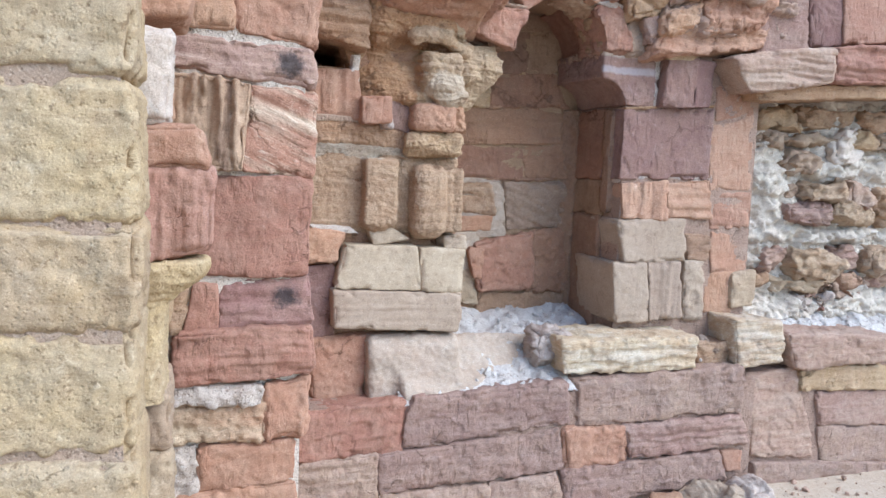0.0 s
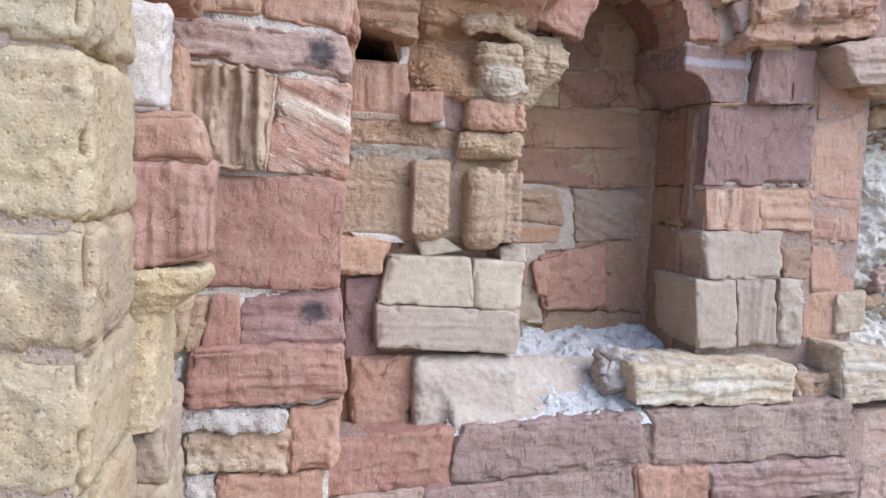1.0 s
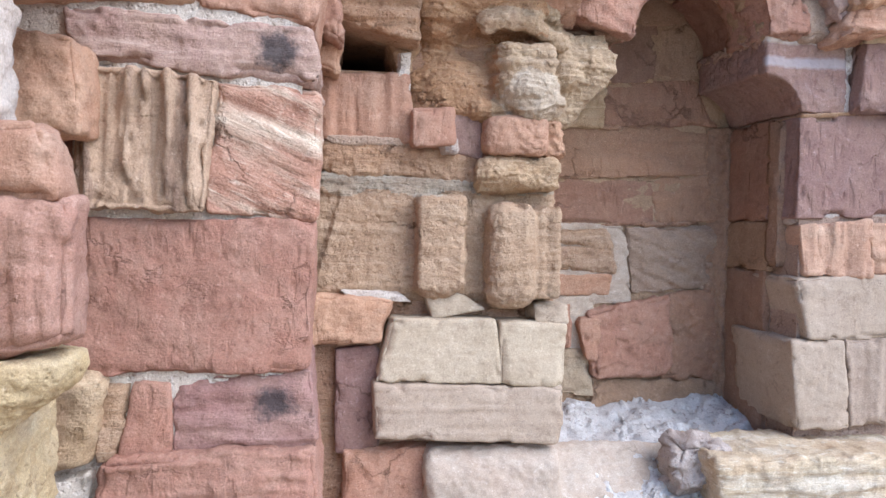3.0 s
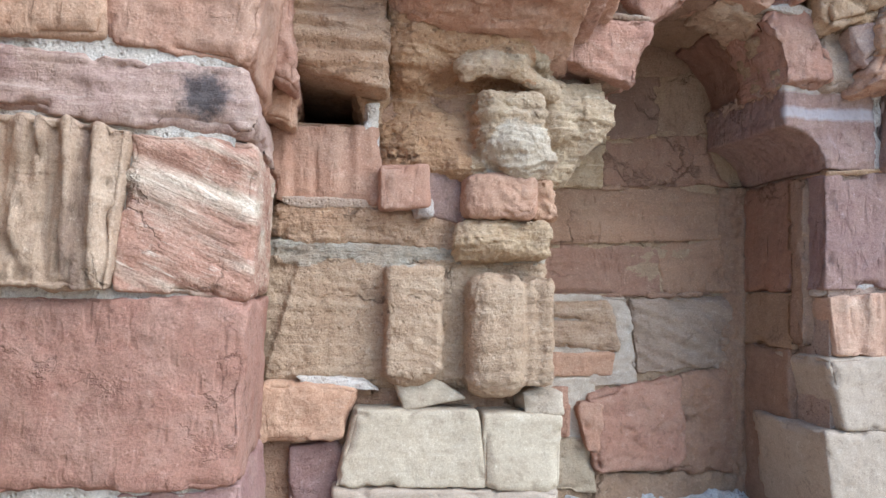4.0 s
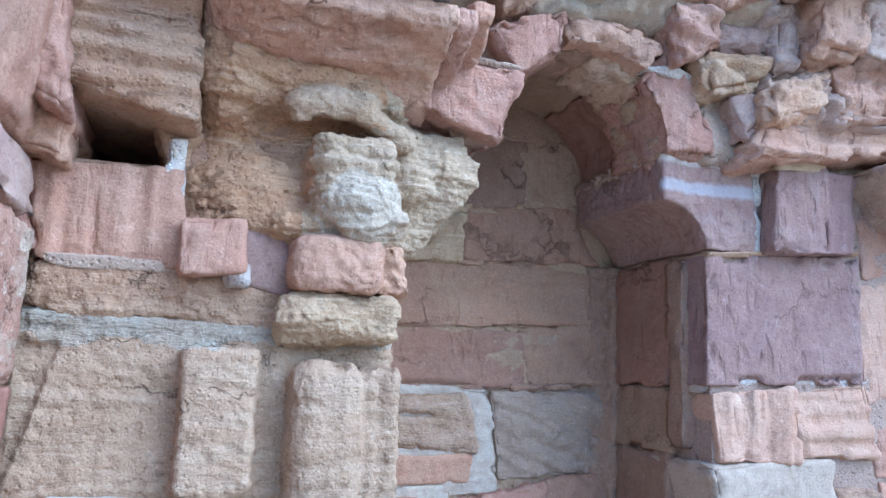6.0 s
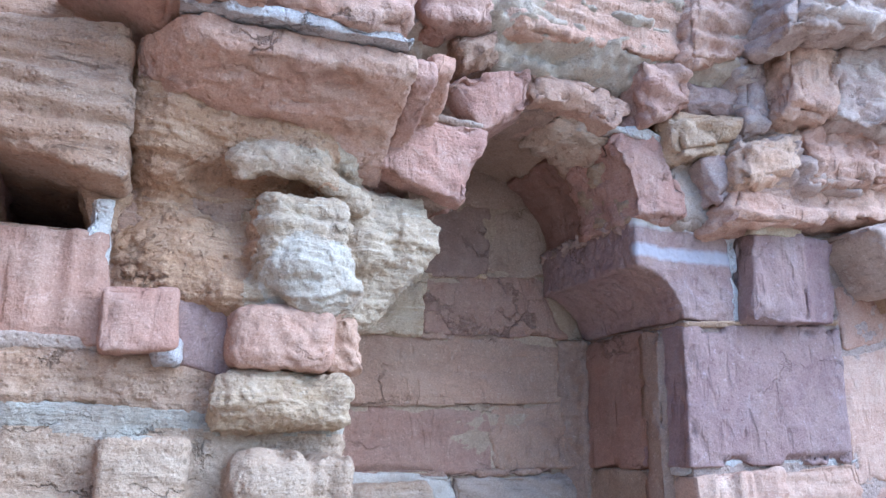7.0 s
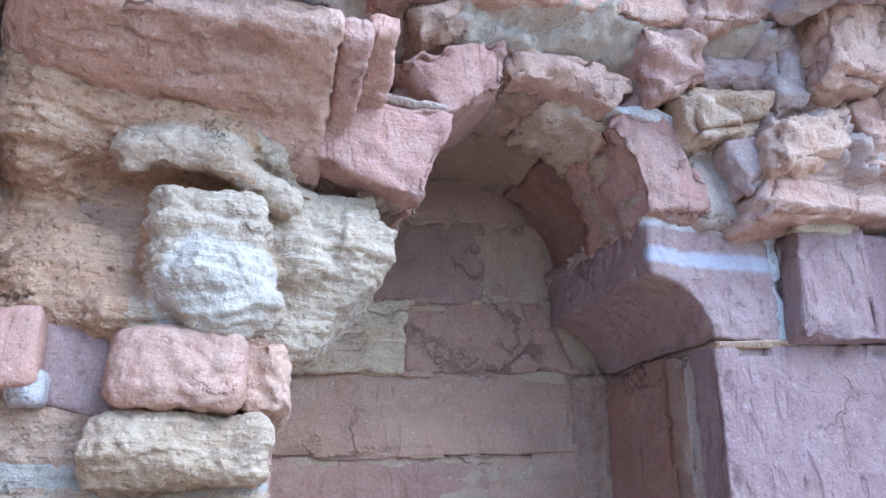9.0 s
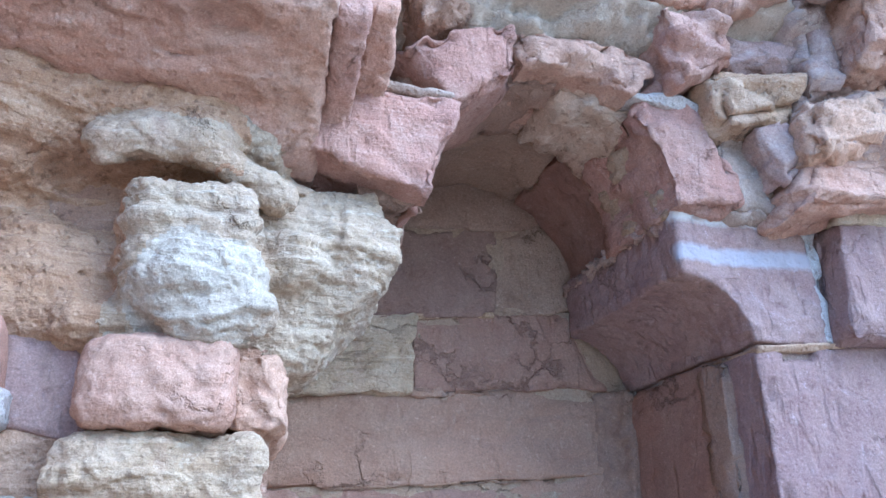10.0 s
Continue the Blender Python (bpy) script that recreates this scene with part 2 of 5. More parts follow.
def vnoise(p, seed):
    i = np.floor(p).astype(np.int64)
    f = p - i
    f = f * f * f * (f * (f * 6 - 15) + 10)
    out = 0.0
    for dx in (0, 1):
        for dy in (0, 1):
            for dz in (0, 1):
                w = (f[:, 0] if dx else 1 - f[:, 0]) * (f[:, 1] if dy else 1 - f[:, 1]) * (f[:, 2] if dz else 1 - f[:, 2])
                out = out + w * lattice(i[:, 0] + dx, i[:, 1] + dy, i[:, 2] + dz, seed)
    return out


def fbm(p, seed, octaves=4, gain=0.5):
    out, a = 0.0, 1.0
    for k in range(octaves):
        out = out + a * vnoise(p * 2.03 ** k, seed + 7 * k)
        a *= gain
    return out


def broken(p, seed):
    """Flat facets with sharp edges, as of broken stone: each place takes the tilted plane of its nearest site."""
    i = np.floor(p).astype(np.int64)
    best, out = np.full(len(p), 9.0), np.zeros(len(p))
    for dx in (-1, 0, 1):
        for dy in (-1, 0, 1):
            for dz in (-1, 0, 1):
                c = [i[:, 0] + dx, i[:, 1] + dy, i[:, 2] + dz]
                away = p - np.stack([c[k] + 0.5 + 0.45 * lattice(*c, seed + k) for k in range(3)], 1)
                near = (away ** 2).sum(1)
                plane = 0.5 * lattice(*c, seed + 3) + sum(0.8 * away[:, k] * lattice(*c, seed + 4 + k) for k in range(3))
                win = near < best
                best, out = np.where(win, near, best), np.where(win, plane, out)
    return out


def box_lattice(nx, ny, nz):
    """Index triples and quads of the surface of a box cut into nx, ny, nz cells."""
    quads = []

    def face(make, na, nb, flip):
        a, b = np.meshgrid(np.arange(na), np.arange(nb), indexing="ij")
        a, b = a.ravel(), b.ravel()
        ring = [make(a, b), make(a + 1, b), make(a + 1, b + 1), make(a, b + 1)]
        quads.append(np.stack(ring[::-1] if flip else ring, 1))

    key = lambda i, j, k: (i * (ny + 1) + j) * (nz + 1) + k
    face(lambda a, b: key(a, 0 * a, b), nx, nz, False)
    face(lambda a, b: key(a, 0 * a + ny, b), nx, nz, True)
    face(lambda a, b: key(0 * a, a, b), ny, nz, True)
    face(lambda a, b: key(0 * a + nx, a, b), ny, nz, False)
    face(lambda a, b: key(a, b, 0 * a), nx, ny, True)
    face(lambda a, b: key(a, b, 0 * a + nz), nx, ny, False)
    q = np.concatenate(quads)
    ids, inv = np.unique(q, return_inverse=True)
    tri = np.stack([ids // ((ny + 1) * (nz + 1)), ids // (nz + 1) % (ny + 1), ids % (nz + 1)], 1)
    return tri, inv.reshape(q.shape)


def mesh_object(name, co, quads, material, parent=None, smooth=True):
    mid = co.mean(0)
    me = bpy.data.meshes.new(name)
    me.from_pydata((co - mid).tolist(), [], quads.tolist())
    me.materials.append(material)
    if smooth:
        me.polygons.foreach_set("use_smooth", [True] * len(me.polygons))
    me.update()
    ob = new(name, me)
    ob.location = mid
    if parent:
        ob.parent = parent
        ob.matrix_parent_inverse = Matrix.Translation(-parent.location)
    return ob


SEED = [0]


def spin(seed):
    return np.array(Euler((seed * 1.37, seed * 0.71, seed * 2.11)).to_matrix())


def step(x, lo, hi):
    k = np.clip((x - lo) / (hi - lo), 0, 1)
    return k * k * (3 - 2 * k)


def stone(parent, name, material, v, d, ax, az, bx, bz, cx, cz, dx, dz, r=0.02, amp=0.01, chip=0.01, strata=0.0, rib=0.0, diag=0.0, pits=0.0, bulge=0.0,
          arc=None, cell=0.0075, lean=0.0, oval=0.0, groove=None, facets=0, fcut=0.03, grow=0.006, tool=0.0, label=""):
    """One stone with worn edges: its face has the corners a, b, c, d (top left, top right, bottom right, bottom left; x and z) at depth v, and it is d deep.
    strata, rib, diag: depth of worn bedding lines lying, upright or slanting; lean: how far its foot stands back; arc: bends it into a voussoir."""
    SEED[0] += 1
    seed = SEED[0] * 13
    w = 0.5 * (math.hypot(bx - ax, bz - az) + math.hypot(cx - dx, cz - dz))
    h = 0.5 * (math.hypot(ax - dx, az - dz) + math.hypot(bx - cx, bz - cz))
    nx, nz, ny = (max(4, min(110, math.ceil(s / c))) for s, c in ((w, cell), (h, cell), (d, cell * 2.2)))
    tri, quads = box_lattice(nx, ny, nz)
    size = np.array([w, d, h])
    f = tri / np.array([nx, ny, nz])
    rr = min(r * SOFT, 0.45 * min(w, h, d))
    # the outermost cells follow the rounding, the rest are even
    f[:, 1] = f[:, 1] ** 1.7
    p = f * size
    near = np.clip(p, rr, size - rr)
    off = p - near
    length = np.maximum(np.linalg.norm(off, axis=1, keepdims=True), 1e-9)
    nrm = off / length
    p = near + nrm * rr
    gap = np.sort(np.minimum(f * size, (1 - f) * size), 1)[:, 1]
    edge = np.clip(1 - gap / 0.03, 0, 1)
    s, t = p[:, 0:1] / w, p[:, 2:3] / h
    if oval:
        qa, qb = 2 * s - 1, 2 * t - 1
        s, t = 0.5 + 0.5 * qa * np.sqrt(1 - oval * qb * qb / 2), 0.5 + 0.5 * qb * np.sqrt(1 - oval * qa * qa / 2)
    if arc:
        mx, mz, r0, r1, a0, a1 = arc
        ang, rad = np.radians(a0 + (a1 - a0) * (1 - s)), r0 + (r1 - r0) * t
        flat = np.concatenate([mx + rad * np.cos(ang), mz + rad * np.sin(ang)], 1)
        ca, sa = np.cos(ang - np.pi / 2), np.sin(ang - np.pi / 2)
        nrm = np.concatenate([nrm[:, 0:1] * ca - nrm[:, 2:3] * sa, nrm[:, 1:2], nrm[:, 0:1] * sa + nrm[:, 2:3] * ca], 1)
    else:
        mid = np.array([ax + bx + cx + dx, az + bz + cz + dz]) / 4
        A, B, C, D = (np.array(k) + grow * np.sign(np.array(k) - mid) for k in ((ax, az), (bx, bz), (cx, cz), (dx, dz)))
        flat = (1 - s) * t * A + s * t * B + s * (1 - t) * C + (1 - s) * (1 - t) * D
    tx, tz = math.sin(seed * 3.1) * 0.006, math.sin(seed * 5.3) * 0.005
    y = v + p[:, 1:2] + tx * (2 * s - 1) + tz * (2 * t - 1) + lean * (1 - t)
    if bulge:
        y = y - bulge * np.sqrt(np.clip(1 - (2 * s - 1) ** 2, 0, 1)) * np.clip(1 - p[:, 1:2] / d, 0, 1)
    co = np.concatenate([flat[:, 0:1], y, flat[:, 1:2]], 1)
    rnd = random.Random(seed)
    for _ in range(facets):
        way = np.array(Vector((rnd.uniform(-1, 1), -rnd.uniform(0.2, 1), rnd.uniform(-1, 1))).normalized())
        reach = co @ way
        co = co - np.clip(reach - (reach.max() - fcut * rnd.uniform(0.5, 1.6)), 0, None)[:, None] * way
    turned = co @ spin(seed).T + seed * 0.37
    warp = co + 0.012 * np.stack([fbm(turned * 5, seed + 21, 2), fbm(turned * 5, seed + 22, 2), fbm(turned * 5, seed + 23, 2)], 1)
    broad, mid = fbm(turned * 6, seed, 3), fbm(turned * 15, seed + 2, 3, 0.55)
    lift = amp * (0.5 * broad + 0.2 * np.tanh(5 * mid) + 0.2 * fbm(turned * 45, seed + 3, 3, 0.6))
    if facets:
        lift = lift + amp * 0.7 * broken(warp * np.array([11, 11, 17]) + seed, seed + 61)
    lift -= edge * chip * 1.6 * step(fbm(turned * 13, seed + 5, 3), -0.05, 0.55)
    face = 0.2 + 0.8 * np.clip(-nrm[:, 1], 0, 1)
    if strata:
        bed = fbm(warp * np.array([2.2, 2.2, 30]) + seed, seed + 9, 3, 0.6)
        lift += face * strata * (0.6 * bed + 0.5 * np.tanh(4 * bed))
    if rib:
        flute = fbm((0.25 * warp + 0.75 * co) * np.array([34, 20, 2.2]) + seed, seed + 11, 3, 0.55)
        lift += face * rib * (0.8 * flute - (0.7 * np.exp(-(flute / 0.14) ** 2) if rib > 0.02 else 0))
    if diag:
        slant = warp[:, 2] + 0.45 * warp[:, 0]
        lift += face * diag * fbm(np.stack([warp[:, 0] * 4, warp[:, 1] * 4, slant * 26], 1) + seed, seed + 15, 3, 0.55)
    if tool:
        strokes = fbm(np.stack([co[:, 0] * 30 + co[:, 2] * 9, co[:, 1] * 20, co[:, 2] * 11], 1) + seed, seed + 27, 2)
        lift -= face * tool * step(strokes, 0.2, 0.6) * step(fbm(turned * 4, seed + 28, 2), -0.3, 0.3)
    if pits:
        lift -= pits * step(fbm(turned * 55, seed + 17, 2), 0.0, 0.7)
    if groove:
        g0, s0, s1, deep = groove
        across = (t[:, 0] - g0) * h + 0.009 * fbm(co * np.array([16, 16, 3]) + seed, seed + 19, 3)
        lift -= deep * np.exp(-(across / 0.006) ** 2) * step(s[:, 0], s0, s0 + 0.12) * (1 - step(s[:, 0], s1 - 0.12, s1))
    co = co + nrm * np.asarray(lift)[:, None]
    ob = mesh_object(name, co, quads, material, parent)
    if label:
        tagged(ob, label)
    return ob


def relief(parent, name, material, x0, x1, z0, z1, v, bumps, amp=0.03, strata=0.0, pits=0.0, rim=0.08, back=0.2, oval=0.7, depth=0.3, cell=0.0075, tilt=(0.0, 0.0), label=""):
    """A mass of eroded rock that grew out of the wall: its face lies at v and swells or sinks at the bumps (x, z, half width, half height, metres towards the viewer). tilt: how fast it leans out with height, and how far at most."""
    SEED[0] += 1
    seed = SEED[0] * 13
    nx, nz, ny = math.ceil((x1 - x0) / cell), math.ceil((z1 - z0) / cell), 4
    tri, quads = box_lattice(nx, ny, nz)
    f = tri / np.array([nx, ny, nz])
    qa, qb = 2 * f[:, 0] - 1, 2 * f[:, 2] - 1
    side = np.minimum((1 - np.abs(qa)) * (x1 - x0), (1 - np.abs(qb)) * (z1 - z0)) / 2
    x, z = (x0 + x1) / 2 + (x1 - x0) / 2 * qa * np.sqrt(1 - oval * qb * qb / 2), (z0 + z1) / 2 + (z1 - z0) / 2 * qb * np.sqrt(1 - oval * qa * qa / 2)
    out = 0 * x
    wob = np.stack([x, z, 0 * x], 1)
    wx, wz = x + 0.03 * fbm(wob * 7, seed + 31, 3), z + 0.03 * fbm(wob * 7, seed + 32, 3)
    for bx, bz, hx, hz, high in bumps:
        k = np.clip(1 - ((wx - bx) / hx) ** 2 - ((wz - bz) / hz) ** 2, 0, 1)
        out = out + high * k * k * (3 - 2 * k)
    k = np.clip(1 - (side + 0.02 * fbm(wob * 9, seed + 33, 3)) / rim, 0, 1)
    out = out - back * k * k
    out = out + np.minimum((z - z0) * tilt[0], tilt[1])
    co = np.stack([x, v - out, z], 1)
    turned = co @ spin(seed).T + seed * 0.37
    warp = co + 0.03 * np.stack([fbm(turned * 5, seed + 21, 2), fbm(turned * 5, seed + 22, 2), fbm(turned * 5, seed + 23, 2)], 1)
    mid = fbm(turned * 13, seed + 2, 4, 0.55)
    lift = amp * (0.5 * fbm(turned * 5, seed, 3) + 0.35 * np.tanh(4 * mid) + 0.3 * fbm(turned * 45, seed + 3, 3, 0.6))
    if strata:
        bed = fbm(warp * np.array([2.0, 2.0, 26]) + seed, seed + 9, 3, 0.6)
        lift += strata * (0.5 * bed + 0.8 * np.tanh(7 * bed))
    if pits:
        lift -= pits * step(fbm(turned * 30, seed + 17, 2), 0.0, 0.7)
    co[:, 1] -= lift
    co[:, 1] = np.where(tri[:, 1] == 0, co[:, 1], np.maximum(co[:, 1], v - 0.02) + depth * f[:, 1])
    ob = mesh_object(name, co, quads, material, parent)
    return tagged(ob, label) if label else ob


# ---- sculpted rock: solids joined and carved, then worn
def rbox(p, x0, x1, y0, y1, z0, z1, r):
    c, h = np.array([x0 + x1, y0 + y1, z0 + z1]) / 2, np.array([x1 - x0, y1 - y0, z1 - z0]) / 2
    q = np.abs(p - c) - h + r
    return np.linalg.norm(np.maximum(q, 0), axis=-1) + np.minimum(q.max(-1), 0) - r


def egg(p, c, radii):
    return (np.linalg.norm((p - np.array(c)) / np.array(radii), axis=-1) - 1) * min(radii)


def limb(p, a, b, r):
    a, b = np.array(a), np.array(b)
    k = np.clip((p - a) @ (b - a) / ((b - a) @ (b - a)), 0, 1)
    return np.linalg.norm(p - a - k[..., None] * (b - a), axis=-1) - r


def half_space(p, at, way):
    way = np.array(way) / np.linalg.norm(way)
    return (p - np.array(at)) @ way


def fuse(a, b, k=0.02):
    h = np.clip(0.5 + 0.5 * (b - a) / k, 0, 1)
    return b * (1 - h) + a * h - k * h * (1 - h)


def meet(a, b, k=0.015):
    return -fuse(-a, -b, k)


def carve(a, b, k=0.015):
    return -fuse(-a, b, k)


def skin(lo, hi, cell, field):
    """The surface of a solid, given as its signed distance, as points, outward ways and quads."""
    axes = [np.arange(a, b + cell, cell) for a, b in zip(lo, hi)]
    grid = np.stack(np.meshgrid(*axes, indexing="ij"), -1)
    d = field(grid)
    inside = d < 0
    n = [k - 1 for k in d.shape]
    corner = lambda arr, o: arr[o[0]:o[0] + n[0], o[1]:o[1] + n[1], o[2]:o[2] + n[2]]
    spots = [(i, j, k) for i in (0, 1) for j in (0, 1) for k in (0, 1)]
    count = sum(corner(inside, o).astype(int) for o in spots)
    live = (count > 0) & (count < 8)
    total, hits = np.zeros((live.sum(), 3)), np.zeros(live.sum())
    for o in spots:
        for axis in range(3):
            if o[axis]:
                continue
            e = tuple(1 if m == axis else o[m] for m in range(3))
            d0, d1 = corner(d, o)[live], corner(d, e)[live]
            cut = (d0 < 0) != (d1 < 0)
            k = np.where(cut, d0 / np.where(d0 == d1, 1, d0 - d1), 0)
            total += cut[:, None] * (np.array(o) + k[:, None] * np.eye(3)[axis])
            hits += cut
    cells = np.argwhere(live)
    co = np.array(lo) + cell * (cells + total / hits[:, None])
    ids = np.full(live.shape, -1)
    ids[live] = np.arange(len(cells))
    quads = []
    for axis in range(3):
        b, c = (axis + 1) % 3, (axis + 2) % 3
        low = [slice(0, n[m]) if m == axis else slice(1, n[m]) for m in range(3)]
        high = [slice(1, n[m] + 1) if m == axis else slice(1, n[m]) for m in range(3)]
        s0, s1 = inside[tuple(low)], inside[tuple(high)]
        at = np.argwhere(s0 != s1)
        flip = s1[s0 != s1]
        for m in (b, c):
            at[:, m] += 1
        ring = []
        for ob, oc in ((-1, -1), (0, -1), (0, 0), (-1, 0)):
            k = at.copy()
            k[:, b] += ob
            k[:, c] += oc
            ring.append(ids[k[:, 0], k[:, 1], k[:, 2]])
        q = np.stack(ring, 1)
        q[flip] = q[flip][:, ::-1]
        quads.append(q)
    grads = np.stack([g[:-1, :-1, :-1][live] for g in np.gradient(d)], 1)
    return co, grads / np.maximum(np.linalg.norm(grads, axis=1, keepdims=True), 1e-9), np.concatenate(quads)


def sculpt(parent, name, materials, lo, hi, field, paint=None, cell=0.008, amp=0.012, strata=0.0, beds=30.0, pits=0.0, rib=0.0, dip=0.0, crack=0.003, shatter=0.0, label=""):
    """A weathered stone of any shape. strata: depth of worn beds, that lie level or dip; paint: which material each place takes."""
    SEED[0] += 1
    seed = SEED[0] * 13
    co, nrm, quads = skin(lo, hi, cell, field)
    turned = co @ spin(seed).T + seed * 0.37
    warp = co + 0.025 * np.stack([fbm(turned * 5, seed + 21 + k, 2) for k in range(3)], 1)
    mid = fbm(turned * 15, seed + 2, 3, 0.55)
    lift = amp * (0.6 * fbm(turned * 6, seed, 3) + 0.3 * np.tanh(5 * mid) + 0.3 * fbm(turned * 42, seed + 3, 3, 0.6))
    lift = lift + amp * 0.3 * np.tanh(3 * fbm(turned * 85, seed + 4, 2))
    if shatter:
        lift = lift + shatter * broken(warp * np.array([13, 13, 22]) + seed, seed + 61)
    side = np.sqrt(np.clip(1 - nrm[:, 2] ** 2, 0, 1))
    if strata:
        level = np.stack([warp[:, 0] * 2.2, warp[:, 1] * 2.2, (warp[:, 2] + dip * warp[:, 0]) * beds], 1)
        bed = fbm(level + seed, seed + 9, 3, 0.6)
        lift += side * strata * (0.6 * bed + 0.6 * np.tanh(5 * bed))
    if crack:
        split = fbm(warp * np.array([3.5, 3.5, 13.0]) + seed, seed + 51, 3, 0.5)
        lift -= crack * np.exp(-(split / 0.035) ** 2) * step(fbm(turned * 7, seed + 52, 2), -0.1, 0.25)
    if rib:
        lift += side * rib * fbm(co * np.array([40, 40, 3.0]) + seed, seed + 11, 3, 0.55)
    if pits:
        lift -= pits * step(fbm(turned * 70, seed + 17, 2), 0.05, 0.6)
    ob = mesh_object(name, co + nrm * np.asarray(lift)[:, None], quads, materials[0], parent)
    if paint:
        for extra in materials[1:]:
            ob.data.materials.append(extra)
        jit = np.stack([fbm(turned * 11, seed + 41 + k, 3) for k in range(3)], 1) * 0.02
        ob.data.polygons.foreach_set("material_index", paint((co + jit)[quads].mean(1)).astype(np.int32))
    return tagged(ob, label) if label else ob


SOFT = 0.55  # how round all worn edges are


def core(name, label, boxes, category="wall", material=None):
    """The wall's own body of rubble and mortar behind its stones: boxes (x0, x1, y0, y1, z0, z1) in one mesh."""
    bm = bmesh.new()
    for x0, x1, y0, y1, z0, z1 in boxes:
        bmesh.ops.create_cube(bm, size=1, matrix=Matrix.LocRotScale(((x0 + x1) / 2, (y0 + y1) / 2, (z0 + z1) / 2), None, (x1 - x0, y1 - y0, z1 - z0)))
    me = bpy.data.meshes.new(name)
    bm.to_mesh(me)
    bm.free()
    me.materials.append(material or CORE)
    return tagged(new(name, me), label, category, kind="structure")


# ---- the walls' bodies
GROUND = -0.12
pier = core("wall_pier", "weathered red sandstone pier of mixed coursed blocks", [(-0.3, 0.46, 2.994, 4.7, GROUND, 3.3)], material=MORTAR)
buttress = core("wall_buttress", "side of a buttress, red and tan worn stones", [(-0.9, -0.2, 2.4, 3.005, GROUND, 3.3)])
quoin = core("wall_corner", "near wall corner of large yellow quoin blocks", [(-0.95, -0.115, 1.868, 2.4, GROUND, 3.3)], material=CORE)
centre = core("wall_centre", "eroded wall stretch with carved half column and pale base", [
    (0.46, 1.3, 3.6, 4.7, GROUND, 2.03), (0.46, 0.55, 3.6, 4.7, 2.03, 2.16), (0.78, 1.3, 3.6, 4.7, 2.03, 2.16), (0.55, 0.78, 4.5, 4.7, 2.03, 2.16),
    (0.46, 1.3, 3.6, 4.7, 2.16, 3.3)], material=TANBROWN)
niche = core("wall_niche", "brown back wall of an arched niche, shade deepened in its colour", [(1.3, 2.5, 4.128, 4.7, GROUND, 3.3)], material=NICHE)
jamb = core("wall_jamb", "mauve and pale stone jamb beside an arched niche", [
    (2.23, 3.08, 3.62, 4.7, GROUND, 2.11), (2.23, 2.81, 3.62, 4.7, 2.11, 2.2), (2.94, 3.08, 3.62, 4.7, 2.11, 2.2), (2.81, 2.94, 4.3, 4.7, 2.11, 2.25),
    (2.2, 2.81, 3.61, 4.7, 2.2, 2.56), (2.94, 3.08, 3.61, 4.7, 2.2, 2.56), (2.81, 2.94, 3.61, 4.7, 2.25, 2.56)])
crown = core("wall_crown", "overhanging broken cornice and arch stones", [(1.3, 3.08, 3.6, 4.128, 2.56, 3.3), (1.3, 1.46, 3.66, 4.128, 2.2, 2.56)])
bay = core("wall_bay", "bay of loose rubble walling under a cornice", [(3.08, 5.2, 3.83, 4.7, GROUND, 3.3)], material=MORTAR)
plinth = core("wall_plinth", "projecting plinth of red courses with a broken ledge", [(0.46, 3.0, 3.385, 3.6, GROUND, 0.5), (3.0, 5.2, 3.46, 3.78, GROUND, 0.52), (1.3, 2.23, 3.6, 4.128, GROUND, 0.6)])

# ---- ground
def sheet(name, x0, x1, y0, y1, nx, ny, height, material, front=None):
    xs, ys = np.meshgrid(np.linspace(x0, x1, nx), np.linspace(y0, y1, ny), indexing="ij")
    ys = np.maximum(ys, front(xs)) if front else ys
    co = np.stack([xs.ravel(), ys.ravel(), height(xs.ravel(), ys.ravel())], 1)
    i, j = np.meshgrid(np.arange(nx - 1), np.arange(ny - 1), indexing="ij")
    k = (i * ny + j).ravel()
    return mesh_object(name, co, np.stack([k, k + ny, k + ny + 1, k + 1], 1), material)


def ground_height(x, y):
    p = np.stack([x, y, 0 * x], 1)
    return GROUND + 0.02 * fbm(p * 1.5, 5, 3) * np.clip(8 - np.abs(y), 0, 1)


ground = tagged(sheet("ground", -300, 300, -300, 60, 241, 145, ground_height, SAND), "dry sandy ground in front of the wall", "ground", kind="structure")

# ---- near corner and buttress
stone(quoin, "quoin_block", YELLOW, 1.85, 0.5, -0.645, 2.214, -0.086, 2.311, -0.087, 2.003, -0.657, 1.937, r=.06, amp=.014, chip=.02, pits=.003)
stone(quoin, "quoin_block", YELLOW, 1.85, 0.5, -0.657, 1.933, -0.087, 1.998, -0.086, 1.772, -0.664, 1.742, r=.06, amp=.014, chip=.02, pits=.003)
stone(quoin, "quoin_block", YELLOW, 1.85, 0.5, -0.665, 1.735, -0.085, 1.765, -0.082, 1.445, -0.676, 1.450, r=.06, amp=.014, chip=.02, pits=.003)
stone(quoin, "quoin_block", YELLOW, 1.85, 0.5, -0.676, 1.443, -0.076, 1.438, -0.079, 1.200, -0.686, 1.207, r=.06, amp=.014, chip=.02, pits=.003)
stone(quoin, "quoin_block", YELLOW, 1.85, 0.5, -0.686, 1.201, -0.089, 1.195, -0.092, 0.909, -0.697, 0.932, r=.06, amp=.014, chip=.02, pits=.003)
stone(quoin, "quoin_block", YELLOW, 1.85, 0.5, -0.697, 0.925, -0.083, 0.897, -0.077, 0.623, -0.706, 0.713, r=.06, amp=.014, chip=.02, pits=.003)
